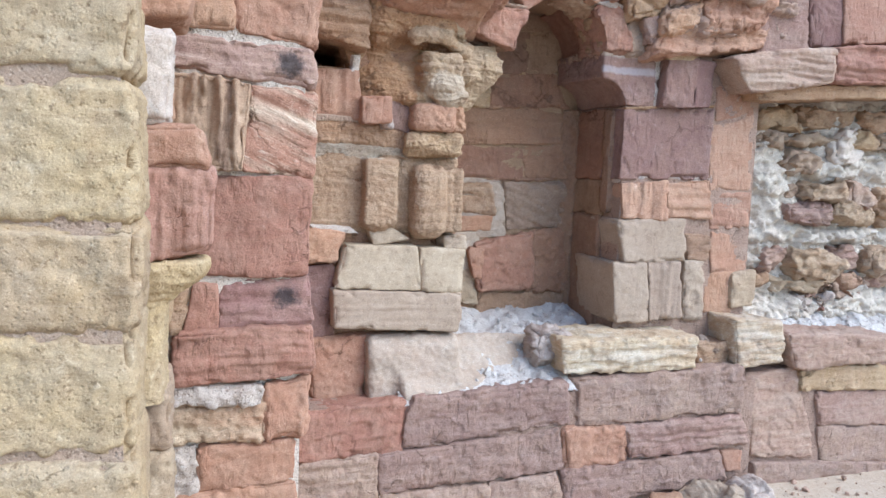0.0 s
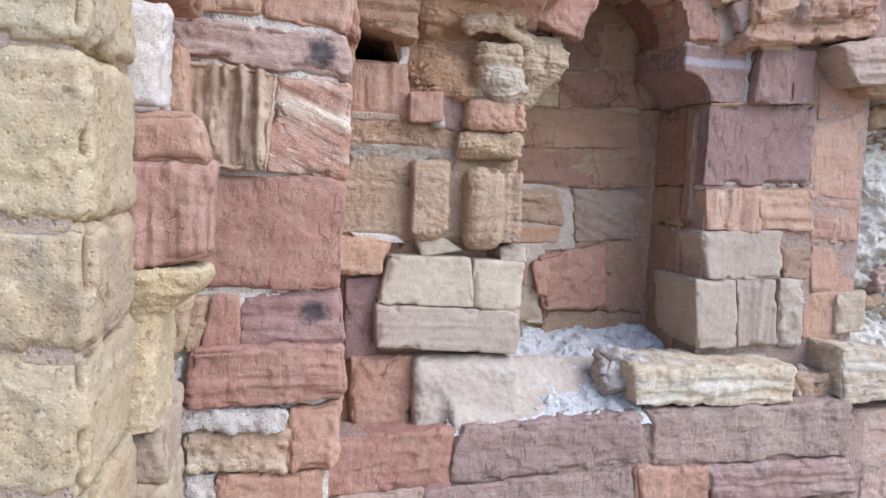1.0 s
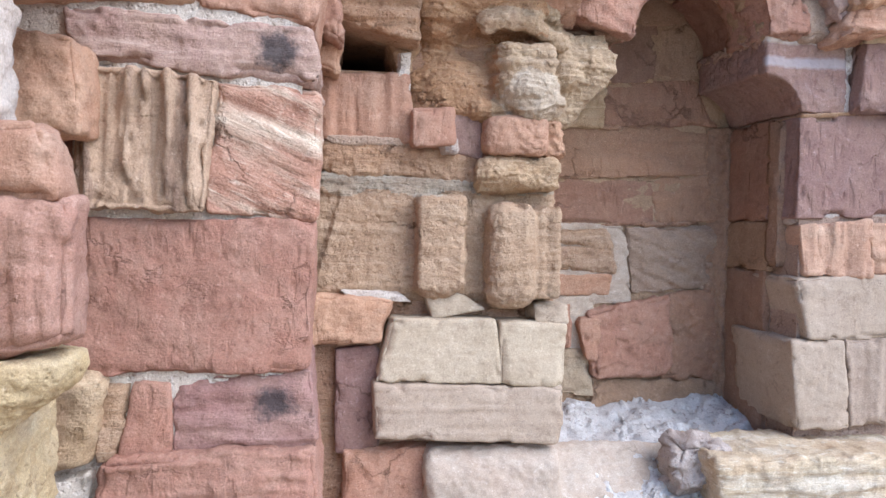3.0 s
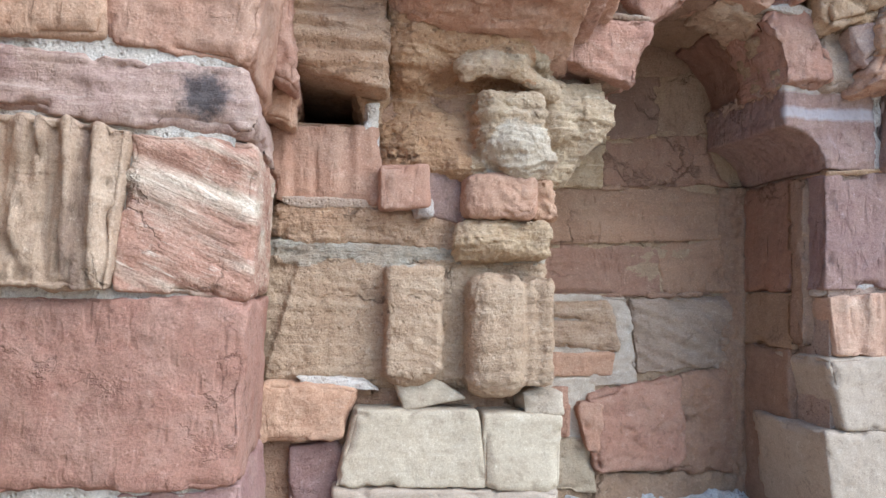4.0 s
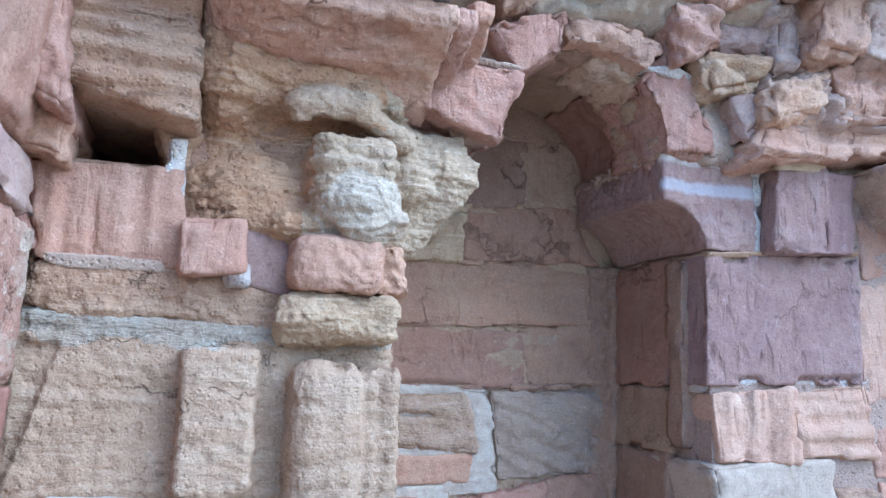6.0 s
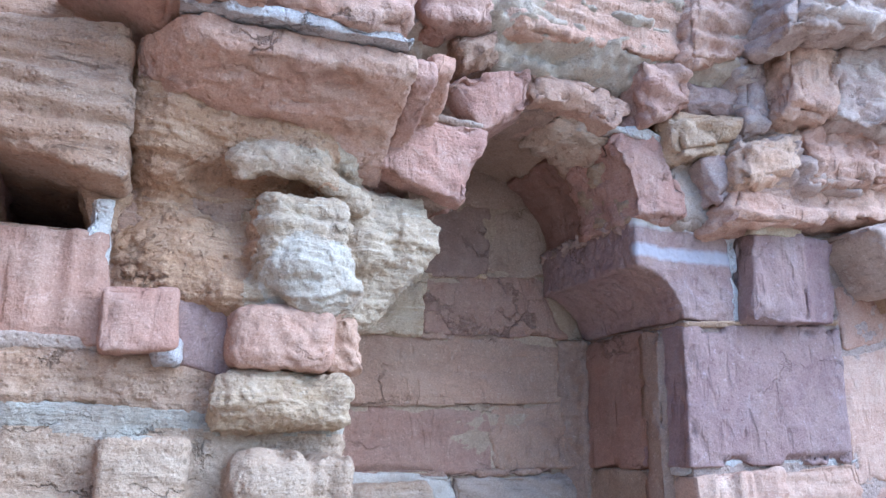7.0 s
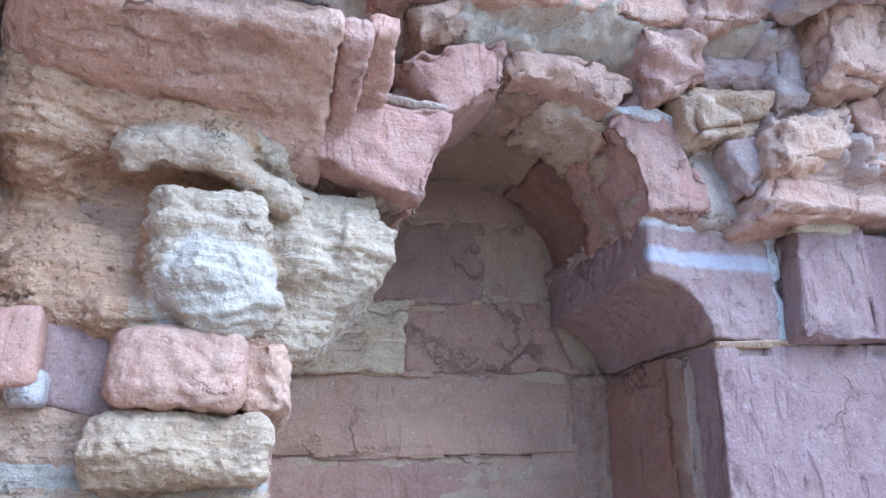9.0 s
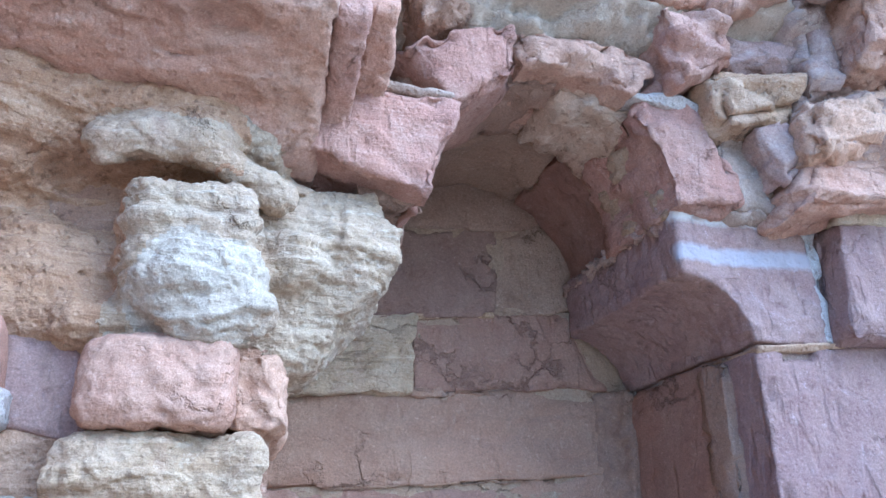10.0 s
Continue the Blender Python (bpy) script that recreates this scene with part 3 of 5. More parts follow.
stone(quoin, "quoin_block", YELLOW, 1.85, 0.5, -0.706, 0.706, -0.077, 0.615, -0.078, 0.240, -0.719, 0.378, r=.06, amp=.014, chip=.02, pits=.003)
stone(buttress, "plaster_patch", PLASTER, 2.34, 0.12, -0.190, 1.968, -0.006, 1.949, -0.018, 1.691, -0.193, 1.688, r=.03, amp=.012, chip=.02)
stone(buttress, "stone_block", PINK, 2.34, 0.12, -0.193, 1.676, 0.061, 1.689, 0.092, 1.569, -0.194, 1.559, r=.04, amp=.012)
stone(buttress, "stone_block", PINK, 2.34, 0.12, -0.194, 1.551, 0.104, 1.566, 0.096, 1.337, -0.196, 1.271, r=.035, amp=.012, rib=.014, label='rounded red sandstone block with worn hollows')
sculpt(buttress, "column_stump", (YELLOW,), (-0.26, 2.28, 0.86), (0.14, 2.70, 1.33), lambda p: meet(fuse(rbox(p, -0.30, -0.03, 2.38, 2.80, 0.80, 1.40, 0.06), egg(p, (-0.05, 2.45, 1.31), (0.15, 0.13, 0.12)), 0.08), p[..., 2] - 1.30, 0.02),
       cell=0.008, amp=0.008, crack=0.004, label="smooth tan plastered column stump, flaring at its top")
stone(buttress, "stone_block", GREY, 2.45, 0.4, -0.209, 0.890, -0.016, 0.878, -0.019, 0.697, -0.210, 0.713, r=.05, amp=.022)
stone(buttress, "stone_block", GREY, 2.45, 0.4, -0.210, 0.706, -0.019, 0.689, -0.019, 0.332, -0.213, 0.359, r=.05, amp=.022)
stone(buttress, "stone_block", RED, 2.4, 0.4, -0.234, 2.313, 0.102, 2.361, 0.027, 2.005, -0.195, 1.983, r=.03, amp=.012)
stone(buttress, "stone_block", RED, 2.8, 0.2, -0.223, 1.958, -0.026, 1.929, -0.008, 1.719, -0.225, 1.709, r=.03, amp=.016)

# ---- pier
stone(pier, "stone_block", RED, 2.97, 0.55, -0.422, 2.291, 0.198, 2.337, 0.197, 2.062, -0.421, 2.043, grow=.004, r=.03, amp=.012)
stone(pier, "stone_block", RED, 2.98, 0.55, 0.200, 2.341, 0.536, 2.366, 0.490, 2.020, 0.202, 2.057, grow=.004, r=.03, amp=.012)
stone(pier, "stone_block", STAINTOP, 2.97, 0.55, -0.096, 2.037, 0.483, 2.010, 0.510, 1.869, -0.077, 1.920, grow=.004, r=.025, amp=.012, strata=.006, chip=.03, label='red-grey sandstone block with a black stained end')
stone(pier, "stone_block", RIBBED, 2.94, 0.55, -0.059, 1.897, 0.258, 1.872, 0.227, 1.553, -0.071, 1.566, grow=.004, r=.02, amp=.01, rib=.03, label='tan sandstone block weathered into deep upright ribs')
stone(pier, "stone_block", BANDED, 2.975, 0.58, 0.257, 1.874, 0.504, 1.854, 0.492, 1.540, 0.232, 1.553, grow=.004, r=.025, amp=.010, diag=.006, label='red and cream banded sandstone block')
stone(pier, "stone_block", RED, 2.97, 0.58, -0.070, 1.544, 0.490, 1.530, 0.479, 1.158, -0.121, 1.157, grow=.004, r=.018, amp=.009, tool=.003, label='large dressed red sandstone block')
stone(pier, "stone_block", TAN, 2.972, 0.4, -0.023, 1.135, 0.060, 1.138, 0.024, 0.944, -0.023, 0.946, grow=.004, r=.015, amp=.012)
stone(pier, "stone_block", RED, 2.972, 0.4, 0.061, 1.135, 0.144, 1.132, 0.143, 0.950, 0.028, 0.945, grow=.004, r=.015, amp=.008)
stone(pier, "stone_block", STAINED, 2.98, 0.58, 0.153, 1.139, 0.482, 1.156, 0.499, 0.965, 0.155, 0.955, grow=.004, r=.015, amp=.009, strata=.005, label='red sandstone block with a dark stained corner')
stone(pier, "stone_block", RED, 2.92, 0.6, -0.007, 0.961, 0.498, 0.969, 0.514, 0.787, -0.019, 0.761, grow=.004, r=.045, amp=.012, strata=.008, label='bulging rounded red sandstone block')
stone(pier, "mortar_bed", MORTAR, 2.93, 0.3, -0.031, 0.754, 0.312, 0.743, 0.304, 0.682, -0.034, 0.691, r=.015, amp=.02)
stone(pier, "stone_block", RED, 2.95, 0.6, 0.314, 0.741, 0.507, 0.775, 0.476, 0.533, 0.325, 0.532, grow=.004, r=.04, amp=.025)
stone(pier, "stone_block", REDTAN, 2.95, 0.6, -0.027, 0.684, 0.323, 0.679, 0.325, 0.523, -0.027, 0.534, grow=.004, r=.03, amp=.03)
stone(pier, "mortar_bed", MORTAR, 2.97, 0.4, -0.027, 0.538, 0.077, 0.514, 0.068, 0.275, -0.023, 0.286, r=.02, amp=.025)
stone(pier, "stone_block", RED, 2.96, 0.6, 0.069, 0.514, 0.438, 0.514, 0.446, 0.353, 0.073, 0.324, grow=.004, r=.025, amp=.015)
stone(pier, "stone_block", RED, 2.96, 0.6, -0.023, 0.325, 0.446, 0.349, 0.451, 0.050, -0.023, 0.113, grow=.004, r=.025, amp=.015)
stone(pier, "stone_block", REDTAN, 2.96, 0.6, -0.023, 0.104, 0.451, 0.041, 0.456, -0.284, -0.023, -0.203, grow=.004, r=.025, amp=.015)
stone(pier, "stone_block", TAN, 2.93, 0.3, -0.203, 1.149, 0.002, 1.159, -0.032, 0.949, -0.199, 0.936, grow=.004, r=.05, amp=.01, facets=3, fcut=.012, strata=.004)
stone(pier, "mortar_bed", MORTAR, 2.95, 0.2, -0.163, 0.898, -0.042, 0.928, -0.049, 0.630, -0.119, 0.600, r=.02, amp=.02)
stone(pier, "stone_block", RED, 2.97, 0.3, -0.378, 1.947, -0.086, 1.939, -0.082, 1.575, -0.377, 1.573, grow=.004, r=.02, amp=.01)
stone(pier, "stone_block", RED, 2.965, 0.3, -0.374, 1.566, -0.082, 1.571, -0.068, 1.341, -0.373, 1.304, grow=.004, r=.02, amp=.01)
stone(pier, "stone_block", MAUVE, 2.97, 0.3, -0.376, 1.296, -0.092, 1.328, -0.114, 1.159, -0.375, 1.159, grow=.004, r=.02, amp=.01)

# ---- niche: back wall, side stones, arch
stone(niche, "stone_block", TAN, 4.09, 0.2, 1.202, 1.487, 1.676, 1.515, 1.726, 1.334, 1.206, 1.365, r=.03, amp=.014, oval=.08, groove=(.62, .25, .85, .03), label='pale pink block with a worn eye-shaped hollow')
stone(niche, "stone_block", RED, 4.1, 0.2, 1.209, 1.322, 1.701, 1.321, 1.694, 1.246, 1.211, 1.238, r=.015, amp=.008)
stone(niche, "plaster_patch", SMEAR, 4.113, 0.02, 1.205, 1.529, 1.756, 1.532, 1.804, 1.214, 1.215, 1.178, r=.006, amp=.012, oval=.08)
stone(niche, "plaster_patch", SMEAR, 4.116, 0.02, 1.214, 1.228, 1.638, 1.228, 1.603, 0.957, 1.222, 0.960, r=.006, amp=.012, oval=.08)
stone(niche, "stone_block", GREY, 4.108, 0.2, 1.766, 1.521, 2.251, 1.533, 2.254, 1.267, 1.801, 1.246, r=.02, amp=.016, diag=.012, label='tan stone with fan-shaped tool marks')
stone(niche, "stone_block", RED, 4.1, 0.2, 1.213, 1.180, 1.531, 1.202, 1.527, 1.027, 1.217, 1.021, r=.015, amp=.01)
stone(niche, "stone_block", RED, 4.075, 0.2, 1.573, 1.167, 1.956, 1.244, 1.982, 0.901, 1.631, 0.901, r=.045, amp=.012, oval=.12, facets=3, fcut=.01, chip=.02, label='red block with smeared render over its end')
stone(niche, "stone_block", RED, 4.06, 0.2, 1.552, 1.146, 1.649, 1.150, 1.637, 0.966, 1.592, 0.978, r=.02, amp=.01)
stone(niche, "plaster_patch", NICHERED, 4.1, 0.2, 1.925, 1.236, 2.249, 1.276, 2.254, 0.876, 1.931, 0.888, r=.03, amp=.02)
stone(niche, "stone_block", GREY, 4.105, 0.2, 1.219, 1.008, 1.602, 1.010, 1.631, 0.824, 1.224, 0.830, r=.015, amp=.01)
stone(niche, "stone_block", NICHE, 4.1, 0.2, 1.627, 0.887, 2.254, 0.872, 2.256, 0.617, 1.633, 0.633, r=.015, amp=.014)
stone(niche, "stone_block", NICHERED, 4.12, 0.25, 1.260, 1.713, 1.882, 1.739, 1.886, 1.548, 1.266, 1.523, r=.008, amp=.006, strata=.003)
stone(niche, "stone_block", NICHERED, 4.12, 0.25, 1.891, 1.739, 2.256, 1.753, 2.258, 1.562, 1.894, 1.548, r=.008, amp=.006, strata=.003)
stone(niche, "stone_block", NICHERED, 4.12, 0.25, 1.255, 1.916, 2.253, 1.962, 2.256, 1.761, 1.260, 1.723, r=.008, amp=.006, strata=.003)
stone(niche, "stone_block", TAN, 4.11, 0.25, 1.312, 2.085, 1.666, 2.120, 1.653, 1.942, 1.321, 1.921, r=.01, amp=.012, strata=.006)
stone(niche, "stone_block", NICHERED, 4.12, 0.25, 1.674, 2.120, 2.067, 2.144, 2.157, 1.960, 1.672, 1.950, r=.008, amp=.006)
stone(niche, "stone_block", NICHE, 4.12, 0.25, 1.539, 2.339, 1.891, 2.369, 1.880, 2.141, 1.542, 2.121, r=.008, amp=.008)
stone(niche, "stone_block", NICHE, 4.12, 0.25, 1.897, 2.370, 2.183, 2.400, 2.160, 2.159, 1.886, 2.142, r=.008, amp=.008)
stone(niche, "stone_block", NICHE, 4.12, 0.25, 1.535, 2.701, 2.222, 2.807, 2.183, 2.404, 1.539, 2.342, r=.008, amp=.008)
stone(niche, "mortar_bed", TANBROWN, 4.118, 0.03, 1.452, 1.736, 2.011, 1.750, 2.011, 1.739, 1.452, 1.722, r=.002, amp=.006, grow=0.0, cell=.006)
stone(niche, "mortar_bed", TANBROWN, 4.118, 0.03, 1.598, 2.124, 1.874, 2.145, 1.875, 2.132, 1.598, 2.110, r=.002, amp=.006, grow=0.0, cell=.006)
stone(niche, "mortar_bed", TANBROWN, 4.116, 0.03, 1.622, 1.946, 1.898, 1.964, 1.921, 1.924, 1.643, 1.927, r=.004, amp=.012, grow=0.0, cell=.006)
stone(niche, "mortar_bed", TANBROWN, 4.117, 0.03, 1.467, 1.532, 2.101, 1.553, 2.101, 1.537, 1.467, 1.513, r=.002, amp=.008, grow=0.0, cell=.006)
# reveal stones, in the niche colours that hold painted shade
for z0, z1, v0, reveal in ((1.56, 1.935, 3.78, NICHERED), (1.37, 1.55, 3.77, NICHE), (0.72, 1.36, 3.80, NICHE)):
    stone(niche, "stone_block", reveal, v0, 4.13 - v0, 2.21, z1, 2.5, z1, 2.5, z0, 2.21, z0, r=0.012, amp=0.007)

# render rounds the corner between the back wall and the reveal
sculpt(niche, "render_fillet", (NICHE,), (2.04, 3.95, 0.60), (2.26, 4.16, 1.97), lambda p: carve(rbox(p, 2.13, 2.24, 4.075, 4.15, 0.55, 1.95, 0.008), limb(p, (2.13, 4.06, 0.0), (2.13, 4.06, 3.0), 0.056), 0.01), cell=0.009, amp=0.012, crack=0.0, label="brown render smeared round the niche corner")


def impost(p):
    """A block with an upright band over a hollow moulding that runs into the niche."""
    hollow = (np.sqrt(((p[..., 0] - 2.055) / 0.165) ** 2 + ((p[..., 2] - 1.93) / 0.155) ** 2) - 1) * 0.155
    return carve(rbox(p, 2.073, 2.388, 3.598, 4.14, 1.947, 2.232, 0.006), hollow, 0.005)


sculpt(jamb, "impost_block", (IMPOST,), (2.03, 3.56, 1.91), (2.42, 4.12, 2.26), impost, cell=0.007, amp=0.005, strata=0.0015, crack=0.002, label="mauve impost block with a hollow moulding")
ARCH = (1.815, 2.215, 0.27)
VOUSSOIRS = ((-2, 50, 0.245, 0.15, 3.55), (52, 104, 0.265, 0.085, 3.53))
for a0, a1, inner, thick, v0 in VOUSSOIRS:
    w0 = inner * radians(a1 - a0)
    stone(crown, "voussoir", PINKRED, v0, 0.3, 0, thick, w0, thick, w0, 0, 0, 0, r=0.01, amp=0.012, rib=0.005, chip=0.025, facets=3, fcut=0.012, arc=(*ARCH[:2], inner, inner + thick, a0, a1), label="pink sandstone arch stone, tooled and broken")
for v0, deep, inner, wear, stones in ((3.60, 0.22, 0.252, 0.03, ((-2, 40, NICHE), (40, 83, REDTAN), (83, 130, NICHE), (130, 188, NICHE))), (3.81, 0.34, 0.272, 0.012, ((-2, 61, NICHERED), (59, 126, NICHE), (124, 188, NICHE)))):
    for a0, a1, vault in stones:
        w0 = inner * radians(a1 - a0)
        stone(crown, "vault_stone", vault, v0, deep, 0, 0.14, w0, 0.14, w0, 0, 0, 0, r=0.02, amp=wear, chip=0.02, arc=(*ARCH[:2], inner, inner + 0.14, a0, a1), label="brown shaded vault stone of the niche")
sculpt(jamb, "crumbled_bed", (REDTAN,), (2.02, 3.56, 2.16), (2.20, 4.16, 2.26), lambda p: rbox(p, 2.062, 2.17, 3.62, 4.13, 2.196, 2.232, 0.008), cell=0.008, amp=0.022, pits=0.008, label="crumbled mortar bed on the impost")

# ---- centre
stone(centre, "stone_block", PURPLE, 3.56, 0.3, 0.560, 1.112, 0.696, 1.127, 0.703, 0.784, 0.566, 0.779, r=.015, amp=.006)
stone(centre, "stone_block", RED, 3.52, 0.3, 0.470, 1.293, 0.753, 1.278, 0.695, 1.142, 0.436, 1.135, r=.03, amp=.012)
stone(centre, "stone_block", RED, 3.53, 0.4, 0.587, 0.785, 0.859, 0.785, 0.835, 0.458, 0.599, 0.441, r=.02, amp=.012, label='dark red sandstone block split along its bed')
stone(centre, "base_block", PALE, 3.49, 0.3, 0.737, 1.219, 1.072, 1.217, 1.096, 1.012, 0.685, 1.019, r=.022, amp=.004, chip=.012, strata=.001, label='pale cream dressed stone block, new and clean')
stone(centre, "base_block", PALE, 3.48, 0.3, 1.091, 1.210, 1.313, 1.199, 1.307, 0.999, 1.090, 1.011, r=.022, amp=.004, strata=.001)
stone(centre, "base_block", PALE, 3.47, 0.35, 0.681, 1.012, 1.304, 0.990, 1.294, 0.811, 0.685, 0.847, r=.02, amp=.004, strata=.003, label='pale cream plinth block with scored bedding lines')
stone(centre, "stone_block", PALE, 3.5, 0.2, 1.205, 1.268, 1.318, 1.263, 1.320, 1.208, 1.210, 1.211, r=.012, amp=.006)
stone(centre, "packing_stone", PALE, 3.53, 0.15, 0.851, 1.289, 0.958, 1.295, 1.047, 1.254, 0.872, 1.221, r=.02, amp=.012)
stone(centre, "mortar_bed", MORTAR, 3.54, 0.2, 0.573, 1.308, 0.752, 1.301, 0.799, 1.278, 0.608, 1.282, r=.01, amp=.008)
stone(centre, "stone_block", RED, 3.56, 0.3, 0.404, 2.010, 0.478, 2.009, 0.510, 1.811, 0.396, 1.876, r=.03, amp=.014)
stone(centre, "stone_block", RED, 3.56, 0.35, 0.478, 2.009, 0.785, 2.017, 0.808, 1.798, 0.510, 1.805, r=.015, amp=.008, rib=.008, label='red sandstone block below a dark beam hole')
stone(centre, "square_block", RED, 3.49, 0.3, 0.799, 1.896, 0.928, 1.904, 0.932, 1.791, 0.800, 1.781, r=.025, amp=.006, label='small square red sandstone block standing proud')
stone(centre, "stone_block", PURPLE, 3.558, 0.3, 0.928, 1.919, 1.044, 1.916, 1.049, 1.747, 0.932, 1.776, r=.01, amp=.006)
stone(centre, "mortar_lump", MORTAR, 3.5, 0.08, 0.888, 1.796, 0.938, 1.807, 0.939, 1.768, 0.895, 1.763, r=.015, amp=.012)
stone(centre, "mortar_bed", CORE, 3.56, 0.1, 0.527, 1.809, 0.798, 1.804, 0.799, 1.789, 0.528, 1.791, r=.006, amp=.008)
stone(centre, "stone_block", RED, 3.36, 0.5, 0.407, 2.334, 0.545, 2.347, 0.562, 2.070, 0.444, 2.145, r=.04, amp=.022)
stone(centre, "stone_block", RED, 3.45, 0.5, 0.429, 2.178, 0.556, 2.099, 0.558, 1.996, 0.450, 2.023, r=.03, amp=.022)
stone(centre, "lintel_stone", TANBROWN, 3.44, 0.6, 0.531, 2.394, 0.787, 2.420, 0.815, 2.104, 0.549, 2.162, r=.04, amp=.014, strata=.012, label='tan pitted lintel over a beam hole')
stone(centre, "stone_block", TANBROWN, 3.58, 0.3, 0.721, 2.120, 0.823, 2.168, 0.803, 2.029, 0.761, 2.026, r=.02, amp=.018)
stone(centre, "mortar_bed", MORTAR, 3.56, 0.2, 0.752, 2.080, 0.788, 2.082, 0.791, 1.919, 0.764, 1.918, r=.01, amp=.015)
stone(centre, "mortar_bed", MORTAR, 3.6, 0.2, 0.503, 1.805, 0.528, 1.789, 0.520, 1.572, 0.495, 1.525, r=.008, amp=.014, chip=.015)



def carved_block(p):
    """One long stone cut into a plain panel, a pilaster strip and a half column, under an uncarved bed."""
    body = rbox(p, 0.47, 1.30, 3.585, 3.9, 1.27, 1.70, 0.02)
    bed = rbox(p, 0.50, 1.07, 3.572, 3.8, 1.622, 1.70, 0.015)
    panel = meet(rbox(p, 0.40, 0.84, 3.567, 3.8, 1.295, 1.645, 0.022), half_space(p, (0.532, 3.6, 1.5), (-1, 0, 0.28)))
    strip = fuse(rbox(p, 0.814, 0.975, 3.488, 3.8, 1.315, 1.625, 0.02), egg(p, (0.885, 3.55, 1.32), (0.07, 0.055, 0.04)), 0.02)
    strip = fuse(strip, rbox(p, 0.93, 1.07, 3.572, 3.8, 1.285, 1.62, 0.02), 0.035)
    column = meet(rbox(p, 1.046, 1.213, 3.449, 3.8, 1.245, 1.605, 0.055), egg(p, (1.14, 3.6, 1.45), (0.2, 0.2, 0.235)), 0.03)
    column = fuse(column, rbox(p, 1.205, 1.29, 3.474, 3.8, 1.285, 1.595, 0.016), 0.006)
    column = carve(column, limb(p, (1.243, 3.468, 1.2), (1.243, 3.468, 1.7), 0.011), 0.008)
    for hx, hy in ((1.15, 3.485), (1.215, 3.50), (1.262, 3.505)):
        column = carve(column, egg(p, (hx, hy, 1.612), (0.024, 0.06, 0.03)), 0.01)
    return meet(fuse(fuse(fuse(body, bed, 0.012), panel, 0.012), fuse(strip, column, 0.016), 0.012), half_space(p, (0.55, 3.6, 1.70), (0.06, 0, 1)), 0.01)


sculpt(centre, "carved_block", (CARVED, BED), (0.40, 3.40, 1.20), (1.34, 3.80, 1.74), carved_block, lambda q: (q[:, 2] > 1.63).astype(int), cell=0.006, amp=0.004, strata=0.002, pits=0.0025, rib=0.0015, crack=0.002,
       label="grey-brown carved stone with panel, pilaster strip and half column")


def tan_course(p):
    slab = meet(rbox(p, 0.505, 1.08, 3.577, 3.9, 1.60, 1.802, 0.015), half_space(p, (0.70, 3.6, 1.692), (-0.13, 0, -1)))
    slab = fuse(slab, egg(p, (0.885, 3.585, 1.75), (0.085, 0.035, 0.055)), 0.03)
    return fuse(slab, egg(p, (0.62, 3.59, 1.73), (0.12, 0.03, 0.06)), 0.03)


sculpt(centre, "stone_block", (TANBROWN,), (0.47, 3.50, 1.57), (1.10, 3.78, 1.83), tan_course, cell=0.006, shatter=0.004, amp=0.007, strata=0.004, pits=0.003, label="tan eroded course with worn lumps")


def broken_tan(p):
    lump = fuse(rbox(p, 1.015, 1.29, 3.495, 3.85, 1.638, 1.752, 0.028), egg(p, (1.10, 3.53, 1.69), (0.10, 0.06, 0.058)), 0.03)
    lump = meet(lump, half_space(p, (1.15, 3.495, 1.66), (0, -0.6, -0.8)), 0.02)
    return carve(lump, egg(p, (1.21, 3.485, 1.752), (0.05, 0.06, 0.022)), 0.01)


sculpt(centre, "stone_block", (TAN,), (0.96, 3.40, 1.58), (1.34, 3.75, 1.78), broken_tan, cell=0.005, amp=0.006, shatter=0.006, strata=0.004, pits=0.003, label="broken tan stone under a red drum")


def drum(p):
    d = meet(rbox(p, 1.028, 1.242, 3.462, 3.85, 1.757, 1.884, 0.03), egg(p, (1.15, 3.7, 1.82), (0.21, 0.255, 0.3)), 0.03)
    for mx in (1.155, 1.185):
        d = carve(d, limb(p, (mx, 3.458, 1.79), (mx + 0.004, 3.458, 1.855), 0.006), 0.006)
    return d


sculpt(centre, "column_drum", (RED,), (0.98, 3.41, 1.72), (1.29, 3.8, 1.92), drum, cell=0.006, amp=0.006, label="red sandstone half drum with scored marks")
sculpt(centre, "stone_block", (RED,), (1.19, 3.50, 1.72), (1.37, 3.8, 1.92), lambda p: carve(meet(rbox(p, 1.236, 1.33, 3.545, 3.85, 1.757, 1.88, 0.02), half_space(p, (1.325, 3.56, 1.80), (1, -0.4, 0.35))), limb(p, (1.275, 3.54, 1.76), (1.255, 3.54, 1.88), 0.012)),
       cell=0.006, amp=0.012, label="broken red stone beside the drum")


